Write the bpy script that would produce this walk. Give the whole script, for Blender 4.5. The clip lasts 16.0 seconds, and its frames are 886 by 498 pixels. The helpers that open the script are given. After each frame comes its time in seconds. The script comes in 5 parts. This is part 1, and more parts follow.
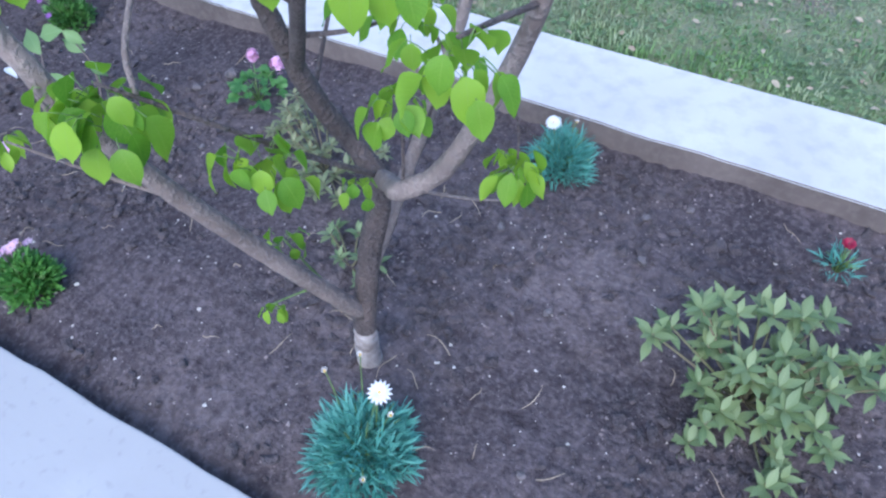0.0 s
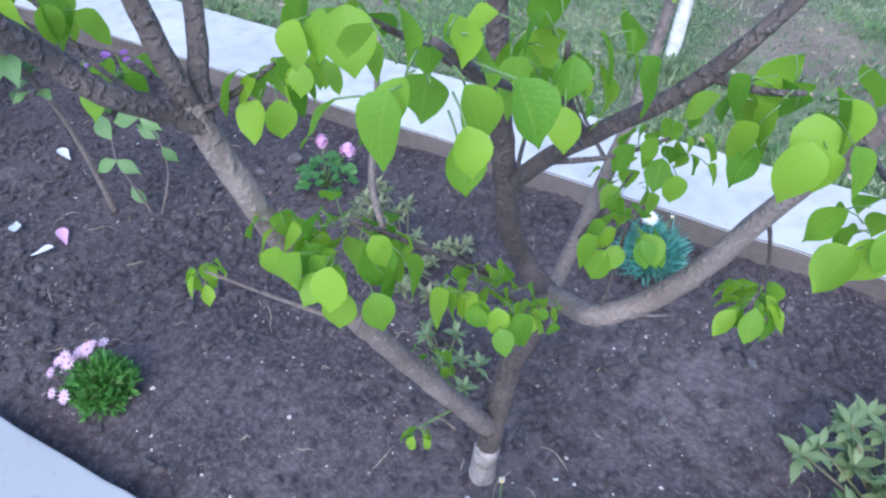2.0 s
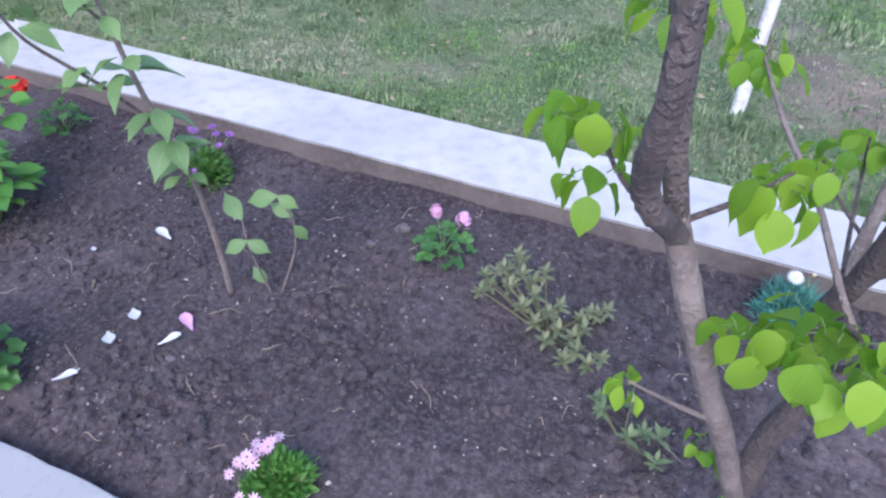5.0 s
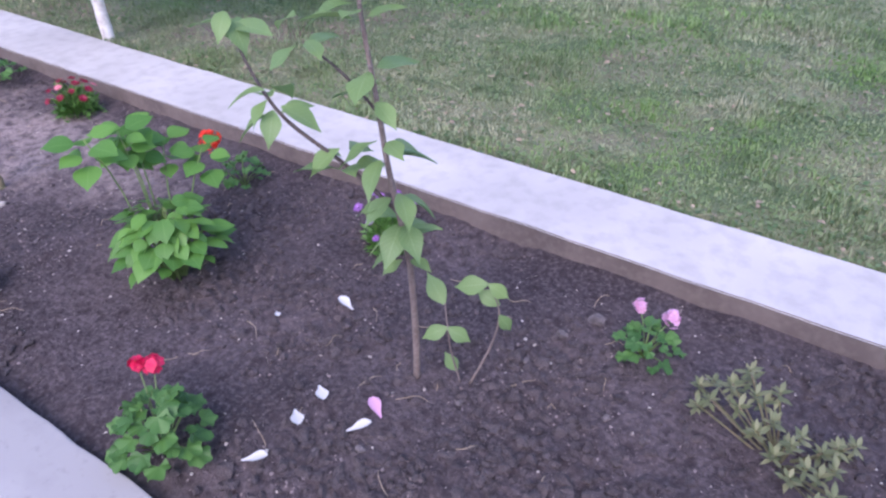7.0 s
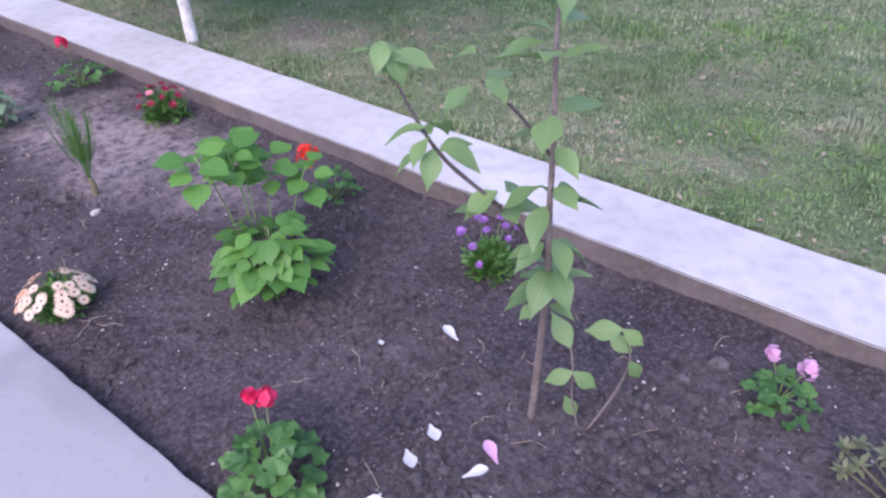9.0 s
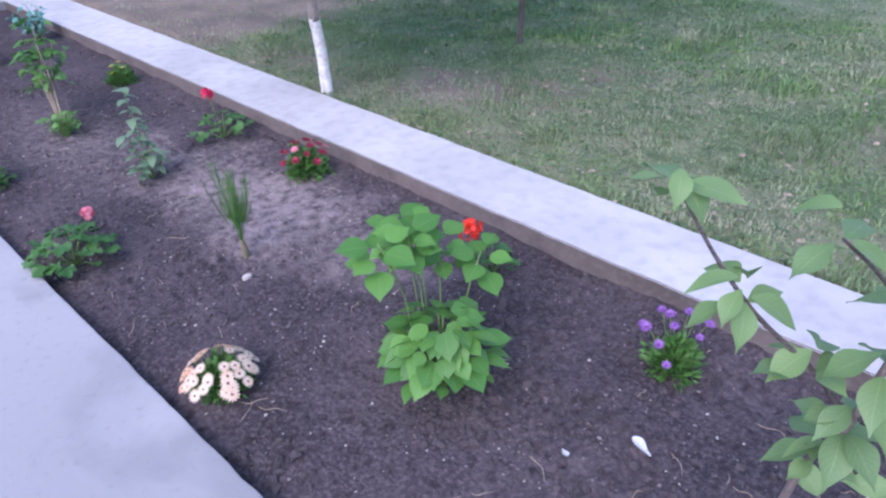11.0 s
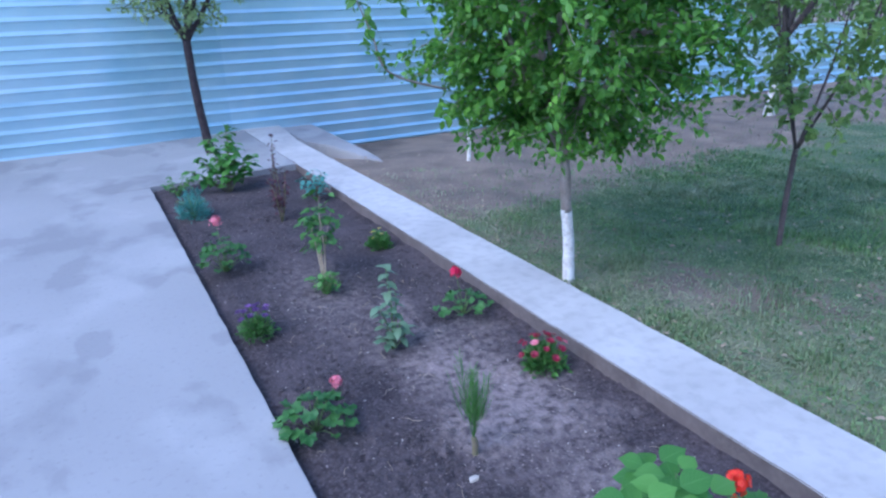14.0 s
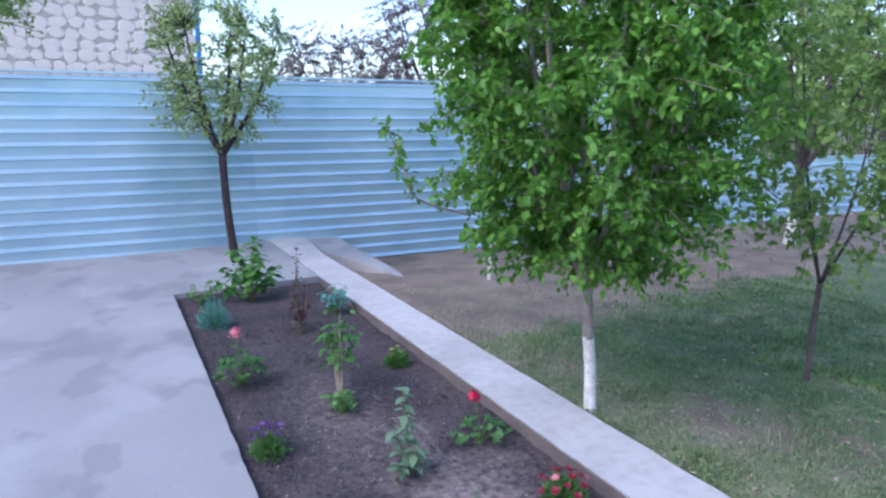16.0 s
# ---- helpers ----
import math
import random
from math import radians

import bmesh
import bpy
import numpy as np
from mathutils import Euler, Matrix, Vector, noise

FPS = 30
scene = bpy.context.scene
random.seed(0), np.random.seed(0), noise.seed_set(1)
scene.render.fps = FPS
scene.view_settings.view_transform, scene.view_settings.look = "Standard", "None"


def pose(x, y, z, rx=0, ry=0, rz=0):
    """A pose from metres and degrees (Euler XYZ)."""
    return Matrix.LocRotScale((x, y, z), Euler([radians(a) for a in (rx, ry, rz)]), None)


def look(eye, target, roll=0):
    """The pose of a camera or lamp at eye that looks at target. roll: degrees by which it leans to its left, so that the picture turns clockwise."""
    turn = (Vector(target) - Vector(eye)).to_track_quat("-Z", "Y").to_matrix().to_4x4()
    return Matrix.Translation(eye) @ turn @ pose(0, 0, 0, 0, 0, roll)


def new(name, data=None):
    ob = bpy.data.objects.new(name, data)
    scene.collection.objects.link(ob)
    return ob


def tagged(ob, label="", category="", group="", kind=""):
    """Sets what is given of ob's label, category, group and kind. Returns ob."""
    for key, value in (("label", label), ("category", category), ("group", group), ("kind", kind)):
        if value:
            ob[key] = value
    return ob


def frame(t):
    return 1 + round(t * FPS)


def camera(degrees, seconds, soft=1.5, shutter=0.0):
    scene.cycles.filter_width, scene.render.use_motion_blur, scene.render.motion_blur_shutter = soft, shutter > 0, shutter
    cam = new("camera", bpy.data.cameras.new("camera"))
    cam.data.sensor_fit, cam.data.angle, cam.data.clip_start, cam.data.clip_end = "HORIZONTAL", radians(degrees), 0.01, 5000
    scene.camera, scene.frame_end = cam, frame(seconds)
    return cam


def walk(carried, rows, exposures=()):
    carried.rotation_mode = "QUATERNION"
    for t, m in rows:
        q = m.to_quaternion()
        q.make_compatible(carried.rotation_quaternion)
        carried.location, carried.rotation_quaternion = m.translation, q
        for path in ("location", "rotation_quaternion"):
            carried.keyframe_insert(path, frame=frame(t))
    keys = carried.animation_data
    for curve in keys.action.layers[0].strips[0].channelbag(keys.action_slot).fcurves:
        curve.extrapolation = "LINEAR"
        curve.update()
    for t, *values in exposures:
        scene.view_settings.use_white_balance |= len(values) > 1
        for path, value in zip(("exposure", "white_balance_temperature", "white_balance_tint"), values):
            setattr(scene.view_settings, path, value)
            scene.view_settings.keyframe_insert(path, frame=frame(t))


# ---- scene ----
cam = camera(66.6, 16.0, soft=2.4)
PATH = [
    (0, (-0.247, -0.021, 1.329), (0.894, 0.628, -0.18), -1.2),
    (0.5, (-0.249, 0.066, 1.318), (0.927, 0.741, -0.152), -1.1),
    (1, (-0.261, 0.164, 1.327), (0.969, 0.878, -0.079), -2.1),
    (1.5, (-0.281, 0.261, 1.325), (0.978, 0.927, -0.079), -0.4),
    (2, (-0.289, 0.309, 1.33), (1.008, 0.956, -0.049), 1.5),
    (2.5, (-0.304, 0.373, 1.33), (1.05, 1.012, 0.004), 2.6),
    (3, (-0.327, 0.438, 1.331), (1.05, 1.04, 0.011), 3.0),
    (3.5, (-0.366, 0.534, 1.336), (1.059, 1.08, 0.043), 3.4),
    (4, (-0.409, 0.63, 1.336), (1.028, 1.152, 0.047), 2.8),
    (4.5, (-0.436, 0.711, 1.338), (0.986, 1.251, 0.039), 2.3),
    (5, (-0.449, 0.79, 1.344), (0.987, 1.366, 0.076), 2.1),
    (7.5, (-0.405, 1.218, 1.337), (0.949, 2.114, 0.169), 0.7),
    (8, (-0.399, 1.259, 1.336), (0.934, 2.177, 0.161), 0.5),
    (10.5, (-0.465, 1.695, 1.397), (0.799, 2.755, 0.267), 0.0),
    (11, (-0.44, 1.791, 1.414), (0.774, 2.929, 0.305), -1.0),
    (11.5, (-0.413, 1.892, 1.447), (0.757, 3.11, 0.375), -0.4),
    (12, (-0.399, 1.951, 1.456), (0.692, 3.278, 0.432), -0.6),
    (12.5, (-0.411, 1.985, 1.492), (0.594, 3.448, 0.569), -2.2),
    (13, (-0.432, 2.004, 1.507), (0.517, 3.542, 0.65), -1.8),
    (13.5, (-0.445, 2.014, 1.526), (0.451, 3.627, 0.754), -1.9),
    (14, (-0.449, 2.018, 1.546), (0.431, 3.674, 0.849), -1.8),
    (14.5, (-0.454, 2.014, 1.567), (0.434, 3.701, 0.961), -1.7),
    (15, (-0.458, 2.023, 1.578), (0.435, 3.722, 1.017), -0.9),
    (15.5, (-0.465, 2.03, 1.595), (0.42, 3.756, 1.108), -0.3),
    (16, (-0.461, 2.039, 1.599), (0.419, 3.795, 1.22), 0.0),
]
EXPOSURES = [(0, 1.68, 5500, 10), (3, 1.70, 5720, 8), (5, 1.66, 5950, 17), (7.5, 1.55, 6250, 32), (8.5, 1.55, 6250, 32), (11, 1.55, 5850, 26), (12.5, 1.36, 5270, 21), (13.5, 1.28, 5070, 16), (15, 1.22, 5000, 11), (15.5, 1.2, 5050, 10), (16, 1.25, 5750, 18)]
walk(cam, [(t, look(eye, target, roll)) for t, eye, target, roll in PATH], EXPOSURES)

# ---- light: a clear dusk sky after sunset, soft and blue ----
SUN_EL, SUN_AZ = 45.0, 255.0
world = bpy.data.worlds.new("dusk")
scene.world = world
world.use_nodes = True
wn = world.node_tree
sky = wn.nodes.new("ShaderNodeTexSky")
sky.sky_type = "NISHITA"
sky.sun_disc = False
sky.sun_elevation, sky.sun_rotation = radians(SUN_EL), radians(SUN_AZ)
sky.air_density, sky.dust_density, sky.ozone_density = 1.0, 1.5, 2.0
wn.nodes["Background"].inputs["Strength"].default_value = 0.15
wn.links.new(sky.outputs["Color"], wn.nodes["Background"].inputs["Color"])
sun = new("sun", bpy.data.lights.new("sun", "SUN"))
sun.data.energy, sun.data.angle, sun.data.color = 0.6, radians(50), (1.0, 0.96, 0.92)
az, el = radians(SUN_AZ), radians(SUN_EL)
sun.matrix_world = look((0, 0, 5), (-math.sin(az) * math.cos(el), -math.cos(az) * math.cos(el), 5 - math.sin(el)))

# ---- materials ----


def ramp_mix(nt, fac, a, b):
    n = nt.nodes.new("ShaderNodeMix")
    n.data_type = "RGBA"
    for sock, v in ((n.inputs[6], a), (n.inputs[7], b)):
        if isinstance(v, tuple):
            sock.default_value = (*v, 1)
        else:
            nt.links.new(v, sock)
    nt.links.new(fac, n.inputs[0]) if not isinstance(fac, float) else setattr(n.inputs[0], "default_value", fac)
    return n.outputs[2]


def spread(nt, value, lo, hi, a=0.0, b=1.0):
    n = nt.nodes.new("ShaderNodeMapRange")
    nt.links.new(value, n.inputs[0])
    for k, v in zip((1, 2, 3, 4), (lo, hi, a, b)):
        n.inputs[k].default_value = v
    return n.outputs[0]


def noise_fac(nt, scale, lo=0.35, hi=0.65, detail=4.0, stretch=None, coords="Object"):
    tc = nt.nodes.new("ShaderNodeTexCoord")
    n = nt.nodes.new("ShaderNodeTexNoise")
    n.inputs["Scale"].default_value, n.inputs["Detail"].default_value = scale, detail
    src = tc.outputs[coords]
    if stretch:
        m = nt.nodes.new("ShaderNodeMapping")
        m.inputs["Scale"].default_value = stretch
        nt.links.new(src, m.inputs["Vector"])
        src = m.outputs["Vector"]
    nt.links.new(src, n.inputs["Vector"])
    return spread(nt, n.outputs["Fac"], lo, hi)


def bump_on(nt, bsdf, height, strength, distance):
    b = nt.nodes.new("ShaderNodeBump")
    b.inputs["Strength"].default_value, b.inputs["Distance"].default_value = strength, distance
    nt.links.new(height, b.inputs["Height"])
    nt.links.new(b.outputs["Normal"], bsdf.inputs["Normal"])


def surface(name, a, b, scale, rough=0.8, metal=0.0, fine=None, fine_scale=60.0, fine_amount=0.35, bump=0.3, depth=0.01, stretch=None, lo=0.35, hi=0.65):
    """A two-scale material: a and b in broad patches, fine flecks over both, and relief."""
    mat = bpy.data.materials.new(name)
    mat.use_nodes = True
    nt = mat.node_tree
    bsdf = nt.nodes["Principled BSDF"]
    broad = noise_fac(nt, scale, lo, hi, 5.0, stretch)
    col = ramp_mix(nt, broad, a, b)
    grain = noise_fac(nt, fine_scale, 0.45, 0.7, 3.0, stretch)
    if fine:
        amt = nt.nodes.new("ShaderNodeMath")
        amt.operation = "MULTIPLY"
        nt.links.new(grain, amt.inputs[0])
        amt.inputs[1].default_value = fine_amount
        col = ramp_mix(nt, amt.outputs[0], col, fine)
    nt.links.new(col, bsdf.inputs["Base Color"])
    bsdf.inputs["Roughness"].default_value, bsdf.inputs["Metallic"].default_value = rough, metal
    if bump:
        bump_on(nt, bsdf, grain, bump, depth)
    return mat


def leaf_material(name, a, b, vein, clear=0.35, rough=0.5):
    """Leaf: colour varied from leaf to leaf, paler midrib, light shining through."""
    mat = bpy.data.materials.new(name)
    mat.use_nodes = True
    nt = mat.node_tree
    bsdf, out = nt.nodes["Principled BSDF"], nt.nodes["Material Output"]
    info, geo = nt.nodes.new("ShaderNodeObjectInfo"), nt.nodes.new("ShaderNodeNewGeometry")
    add = nt.nodes.new("ShaderNodeMath")
    add.operation = "ADD"
    nt.links.new(info.outputs["Random"], add.inputs[0])
    nt.links.new(geo.outputs["Random Per Island"], add.inputs[1])
    frac = nt.nodes.new("ShaderNodeMath")
    frac.operation = "FRACT"
    nt.links.new(add.outputs[0], frac.inputs[0])
    col = ramp_mix(nt, frac.outputs[0], a, b)
    blot = noise_fac(nt, 30.0, 0.4, 0.7)
    m = nt.nodes.new("ShaderNodeMath")
    m.operation = "MULTIPLY"
    nt.links.new(blot, m.inputs[0])
    m.inputs[1].default_value = 0.3
    col = ramp_mix(nt, m.outputs[0], col, b)
    uv = nt.nodes.new("ShaderNodeUVMap")
    sep = nt.nodes.new("ShaderNodeSeparateXYZ")
    nt.links.new(uv.outputs[0], sep.inputs[0])
    ab = nt.nodes.new("ShaderNodeMath")
    ab.operation = "ABSOLUTE"
    nt.links.new(sep.outputs["X"], ab.inputs[0])
    rib = spread(nt, ab.outputs[0], 0.01, 0.07, 0.4, 0.0)
    col = ramp_mix(nt, rib, col, vein)
    slant = nt.nodes.new("ShaderNodeMath")
    slant.operation = "MULTIPLY_ADD"
    nt.links.new(ab.outputs[0], slant.inputs[0])
    slant.inputs[1].default_value = -0.28
    nt.links.new(sep.outputs["Y"], slant.inputs[2])
    rows = nt.nodes.new("ShaderNodeMath")
    rows.operation = "MULTIPLY"
    nt.links.new(slant.outputs[0], rows.inputs[0])
    rows.inputs[1].default_value = 9.0
    tooth = nt.nodes.new("ShaderNodeMath")
    tooth.operation = "PINGPONG"
    nt.links.new(rows.outputs[0], tooth.inputs[0])
    tooth.inputs[1].default_value = 0.5
    col = ramp_mix(nt, spread(nt, tooth.outputs[0], 0.0, 0.12, 0.28, 0.0), col, vein)
    nt.links.new(col, bsdf.inputs["Base Color"])
    bsdf.inputs["Roughness"].default_value = rough
    tr = nt.nodes.new("ShaderNodeBsdfTranslucent")
    nt.links.new(col, tr.inputs["Color"])
    mix = nt.nodes.new("ShaderNodeMixShader")
    mix.inputs[0].default_value = clear
    nt.links.new(bsdf.outputs[0], mix.inputs[1])
    nt.links.new(tr.outputs[0], mix.inputs[2])
    nt.links.new(mix.outputs[0], out.inputs["Surface"])
    return mat


def soil_material():
    """Dark crumbly soil: broad damp and dry patches, crumbs at two sizes, pale specks."""
    mat = bpy.data.materials.new("soil")
    mat.use_nodes = True
    nt = mat.node_tree
    bsdf = nt.nodes["Principled BSDF"]
    col = ramp_mix(nt, noise_fac(nt, 2.6, 0.36, 0.64, 6.0), (0.088, 0.070, 0.073), (0.044, 0.035, 0.038))
    crumbs = noise_fac(nt, 75.0, 0.3, 0.72, 8.0)
    col = ramp_mix(nt, spread(nt, crumbs, 0.35, 1.0, 0.0, 0.55), col, (0.175, 0.145, 0.147))
    col = ramp_mix(nt, spread(nt, noise_fac(nt, 30.0, 0.0, 1.0, 7.0), 0.5, 0.3, 0.0, 0.8), col, (0.03, 0.022, 0.024))
    col = ramp_mix(nt, spread(nt, noise_fac(nt, 210.0, 0.0, 1.0, 2.0), 0.69, 0.76, 0.0, 0.8), col, (0.36, 0.31, 0.29))
    nt.links.new(col, bsdf.inputs["Base Color"])
    bsdf.inputs["Roughness"].default_value = 0.97
    bsdf.inputs["Specular IOR Level"].default_value = 0.25
    bump_on(nt, bsdf, noise_fac(nt, 60.0, 0.1, 0.9, 12.0), 0.9, 0.010)
    return mat


def concrete_material():
    """Hand-floated yard concrete: broad tone, sharp-edged damp stains, pale laitance, float marks."""
    mat = bpy.data.materials.new("concrete")
    mat.use_nodes = True
    nt = mat.node_tree
    bsdf = nt.nodes["Principled BSDF"]
    col = ramp_mix(nt, noise_fac(nt, 0.55, 0.35, 0.65, 3.0), (0.385, 0.372, 0.362), (0.315, 0.305, 0.30))
    col = ramp_mix(nt, spread(nt, noise_fac(nt, 0.9, 0.0, 1.0, 9.0, (1.0, 0.6, 1.0)), 0.53, 0.58, 0.0, 0.62), col, (0.235, 0.228, 0.23))
    col = ramp_mix(nt, spread(nt, noise_fac(nt, 1.9, 0.0, 1.0, 7.0, (1.3, 0.8, 1.0)), 0.57, 0.61, 0.0, 0.45), col, (0.24, 0.232, 0.233))
    col = ramp_mix(nt, spread(nt, noise_fac(nt, 1.3, 0.0, 1.0, 6.0), 0.47, 0.36, 0.0, 0.55), col, (0.46, 0.447, 0.435))
    col = ramp_mix(nt, spread(nt, noise_fac(nt, 38.0, 0.0, 1.0, 4.0), 0.58, 0.75, 0.0, 0.35), col, (0.2, 0.195, 0.19))
    nt.links.new(col, bsdf.inputs["Base Color"])
    bsdf.inputs["Roughness"].default_value = 0.72
    bump_on(nt, bsdf, noise_fac(nt, 24.0, 0.2, 0.8, 8.0, (1.0, 0.4, 1.0)), 0.25, 0.004)
    return mat


SOIL = soil_material()
CLOD = surface("clod", (0.118, 0.096, 0.098), (0.056, 0.045, 0.049), 18, 0.97, fine=(0.2, 0.165, 0.16), fine_scale=220, fine_amount=0.5, bump=0.9, depth=0.006)
CRUMB = surface("dry_crumb", (0.26, 0.215, 0.205), (0.17, 0.135, 0.13), 40, 0.95, bump=0.3)
CHIP = surface("chip", (0.62, 0.57, 0.5), (0.4, 0.35, 0.3), 40, 0.8, bump=0.2)
STONE = surface("stone", (0.19, 0.165, 0.165), (0.09, 0.075, 0.076), 40, 0.9, fine=(0.26, 0.23, 0.22), fine_scale=150, bump=0.9, depth=0.006)
CONCRETE = concrete_material()
# kerb sides: soil stain, with part of their shade put into the colour
KERB_SIDE = surface("soil_stained_shaded_concrete", (0.17, 0.138, 0.124), (0.11, 0.088, 0.08), 5, 0.95, fine=(0.22, 0.185, 0.165), fine_scale=45, bump=0.25, depth=0.004)
KERB = surface("kerb_concrete", (0.57, 0.545, 0.52), (0.46, 0.44, 0.42), 2.2, 0.8, fine=(0.32, 0.30, 0.285), fine_scale=16, fine_amount=0.4, bump=0.2, depth=0.004)
FENCE = surface("fence_sheet", (0.62, 0.78, 0.82), (0.36, 0.58, 0.67), 0.8, 0.3, 0.55, fine=(0.70, 0.82, 0.85), fine_scale=4, fine_amount=0.4, bump=0.03, depth=0.01, stretch=(0.5, 1, 0.7))
POST = surface("fence_post", (0.3, 0.31, 0.33), (0.2, 0.2, 0.22), 8, 0.5, 0.6)
BARK = surface("bark", (0.125, 0.094, 0.084), (0.065, 0.05, 0.046), 14, 0.9, fine=(0.2, 0.17, 0.165), fine_scale=120, fine_amount=0.4, bump=0.8, depth=0.006)
BARK_DARK = surface("dark_bark", (0.06, 0.042, 0.042), (0.03, 0.022, 0.024), 14, 0.9, fine=(0.1, 0.08, 0.08), fine_scale=110, fine_amount=0.4, bump=0.8, depth=0.006)
BARK_PALE = surface("pale_bark", (0.25, 0.195, 0.17), (0.15, 0.115, 0.10), 12, 0.9, fine=(0.34, 0.29, 0.26), fine_scale=110, fine_amount=0.4, bump=0.6, depth=0.005)
LIME = surface("limewash", (0.78, 0.76, 0.72), (0.6, 0.56, 0.5), 16, 0.9, fine=(0.32, 0.26, 0.22), fine_scale=50, fine_amount=0.45, bump=0.5, depth=0.004)
LIME_WORN = surface("worn_limewash", (0.46, 0.40, 0.37), (0.2, 0.16, 0.145), 26, 0.9, fine=(0.5, 0.46, 0.43), fine_scale=60, fine_amount=0.4, bump=0.6, depth=0.004)
BARK_BEIGE = surface("beige_bark", (0.38, 0.32, 0.27), (0.26, 0.21, 0.17), 14, 0.9, fine=(0.16, 0.13, 0.11), fine_scale=90, fine_amount=0.4, bump=0.5, depth=0.004)
TWIG = surface("twig", (0.2, 0.16, 0.1), (0.13, 0.14, 0.06), 30, 0.85)
STALK = surface("stalk", (0.16, 0.26, 0.07), (0.12, 0.18, 0.06), 30, 0.6)
STRAW = surface("straw", (0.42, 0.34, 0.24), (0.3, 0.23, 0.16), 20, 0.9)
HOUSE_STONE = surface("house_stone", (0.88, 0.79, 0.70), (0.8, 0.7, 0.61), 9, 0.9, fine=(0.6, 0.53, 0.48), fine_scale=40, bump=0.4)
MORTAR = surface("mortar", (0.56, 0.48, 0.42), (0.46, 0.40, 0.35), 12, 0.95)
PIPE_BLUE = surface("blue_paint", (0.03, 0.25, 0.62), (0.03, 0.2, 0.5), 10, 0.4)

LEAF_APRICOT = leaf_material("apricot_leaf", (0.11, 0.28, 0.02), (0.32, 0.50, 0.04), (0.3, 0.46, 0.07), 0.5, 0.55)
LEAF_MAGNOLIA = leaf_material("magnolia_leaf", (0.14, 0.25, 0.095), (0.22, 0.35, 0.12), (0.3, 0.42, 0.2), 0.35)
LEAF_HYDRANGEA = leaf_material("hydrangea_leaf", (0.065, 0.20, 0.035), (0.14, 0.33, 0.06), (0.18, 0.38, 0.1), 0.3)
LEAF_GERANIUM = leaf_material("geranium_leaf", (0.038, 0.13, 0.03), (0.09, 0.225, 0.05), (0.14, 0.28, 0.08), 0.25)
LEAF_YELLOWISH = leaf_material("yellowish_leaf", (0.13, 0.17, 0.075), (0.27, 0.28, 0.14), (0.3, 0.3, 0.17), 0.25)
LEAF_AZALEA = leaf_material("azalea_leaf", (0.10, 0.16, 0.06), (0.23, 0.29, 0.125), (0.3, 0.4, 0.18), 0.25)
LEAF_TEAL = leaf_material("teal_leaf", (0.07, 0.25, 0.2), (0.14, 0.38, 0.31), (0.12, 0.36, 0.28), 0.2)
LEAF_DENSE = leaf_material("clump_leaf", (0.055, 0.16, 0.03), (0.11, 0.26, 0.05), (0.14, 0.28, 0.08), 0.25)
LEAF_TREE = leaf_material("tree_leaf", (0.055, 0.175, 0.022), (0.19, 0.40, 0.045), (0.14, 0.3, 0.07), 0.35)
LEAF_LIGHT = leaf_material("light_tree_leaf", (0.15, 0.27, 0.06), (0.27, 0.40, 0.10), (0.26, 0.4, 0.14), 0.45)
LEAF_PALE = leaf_material("pale_tree_leaf", (0.24, 0.35, 0.12), (0.4, 0.5, 0.2), (0.36, 0.46, 0.2), 0.45)
LEAF_ROSE = leaf_material("rose_leaf", (0.13, 0.24, 0.13), (0.19, 0.29, 0.16), (0.24, 0.34, 0.2), 0.25)
LEAF_RED = leaf_material("barberry_leaf", (0.055, 0.015, 0.024), (0.10, 0.024, 0.034), (0.15, 0.05, 0.05), 0.25)
LEAF_DRY = leaf_material("dull_leaf", (0.20, 0.16, 0.15), (0.30, 0.24, 0.22), (0.2, 0.16, 0.14), 0.3)
GRASS = leaf_material("grass_blade", (0.11, 0.20, 0.065), (0.45, 0.49, 0.30), (0.2, 0.3, 0.12), 0.3, 0.7)
WEED = leaf_material("weed_leaf", (0.07, 0.14, 0.05), (0.20, 0.28, 0.12), (0.16, 0.24, 0.1), 0.25, 0.7)
PETAL_WHITE = leaf_material("white_petal", (0.8, 0.78, 0.76), (0.86, 0.84, 0.82), (0.8, 0.78, 0.74), 0.25)
PETAL_PINK = leaf_material("pink_petal", (0.72, 0.36, 0.55), (0.8, 0.5, 0.68), (0.7, 0.3, 0.5), 0.25)
PETAL_BLUSH = leaf_material("blush_petal", (0.76, 0.42, 0.58), (0.82, 0.62, 0.72), (0.7, 0.3, 0.48), 0.25)
PETAL_ROSE = leaf_material("rose_pink_petal", (0.78, 0.2, 0.28), (0.85, 0.32, 0.36), (0.7, 0.15, 0.2), 0.25)
PETAL_RED = leaf_material("red_petal", (0.70, 0.012, 0.09), (0.80, 0.03, 0.12), (0.55, 0.01, 0.06), 0.2)
PETAL_SCARLET = leaf_material("scarlet_petal", (0.9, 0.04, 0.02), (0.95, 0.07, 0.03), (0.7, 0.02, 0.02), 0.2)
PETAL_CRIMSON = leaf_material("crimson_petal", (0.2, 0.006, 0.028), (0.36, 0.012, 0.05), (0.18, 0.006, 0.02), 0.2)
PETAL_PURPLE = leaf_material("purple_petal", (0.24, 0.07, 0.36), (0.42, 0.2, 0.5), (0.2, 0.05, 0.3), 0.2)
PETAL_CREAM = leaf_material("cream_petal", (0.80, 0.55, 0.33), (0.78, 0.42, 0.25), (0.7, 0.45, 0.28), 0.2)
PETAL_DARK = leaf_material("dark_purple_petal", (0.07, 0.025, 0.11), (0.13, 0.05, 0.2), (0.05, 0.02, 0.08), 0.15)
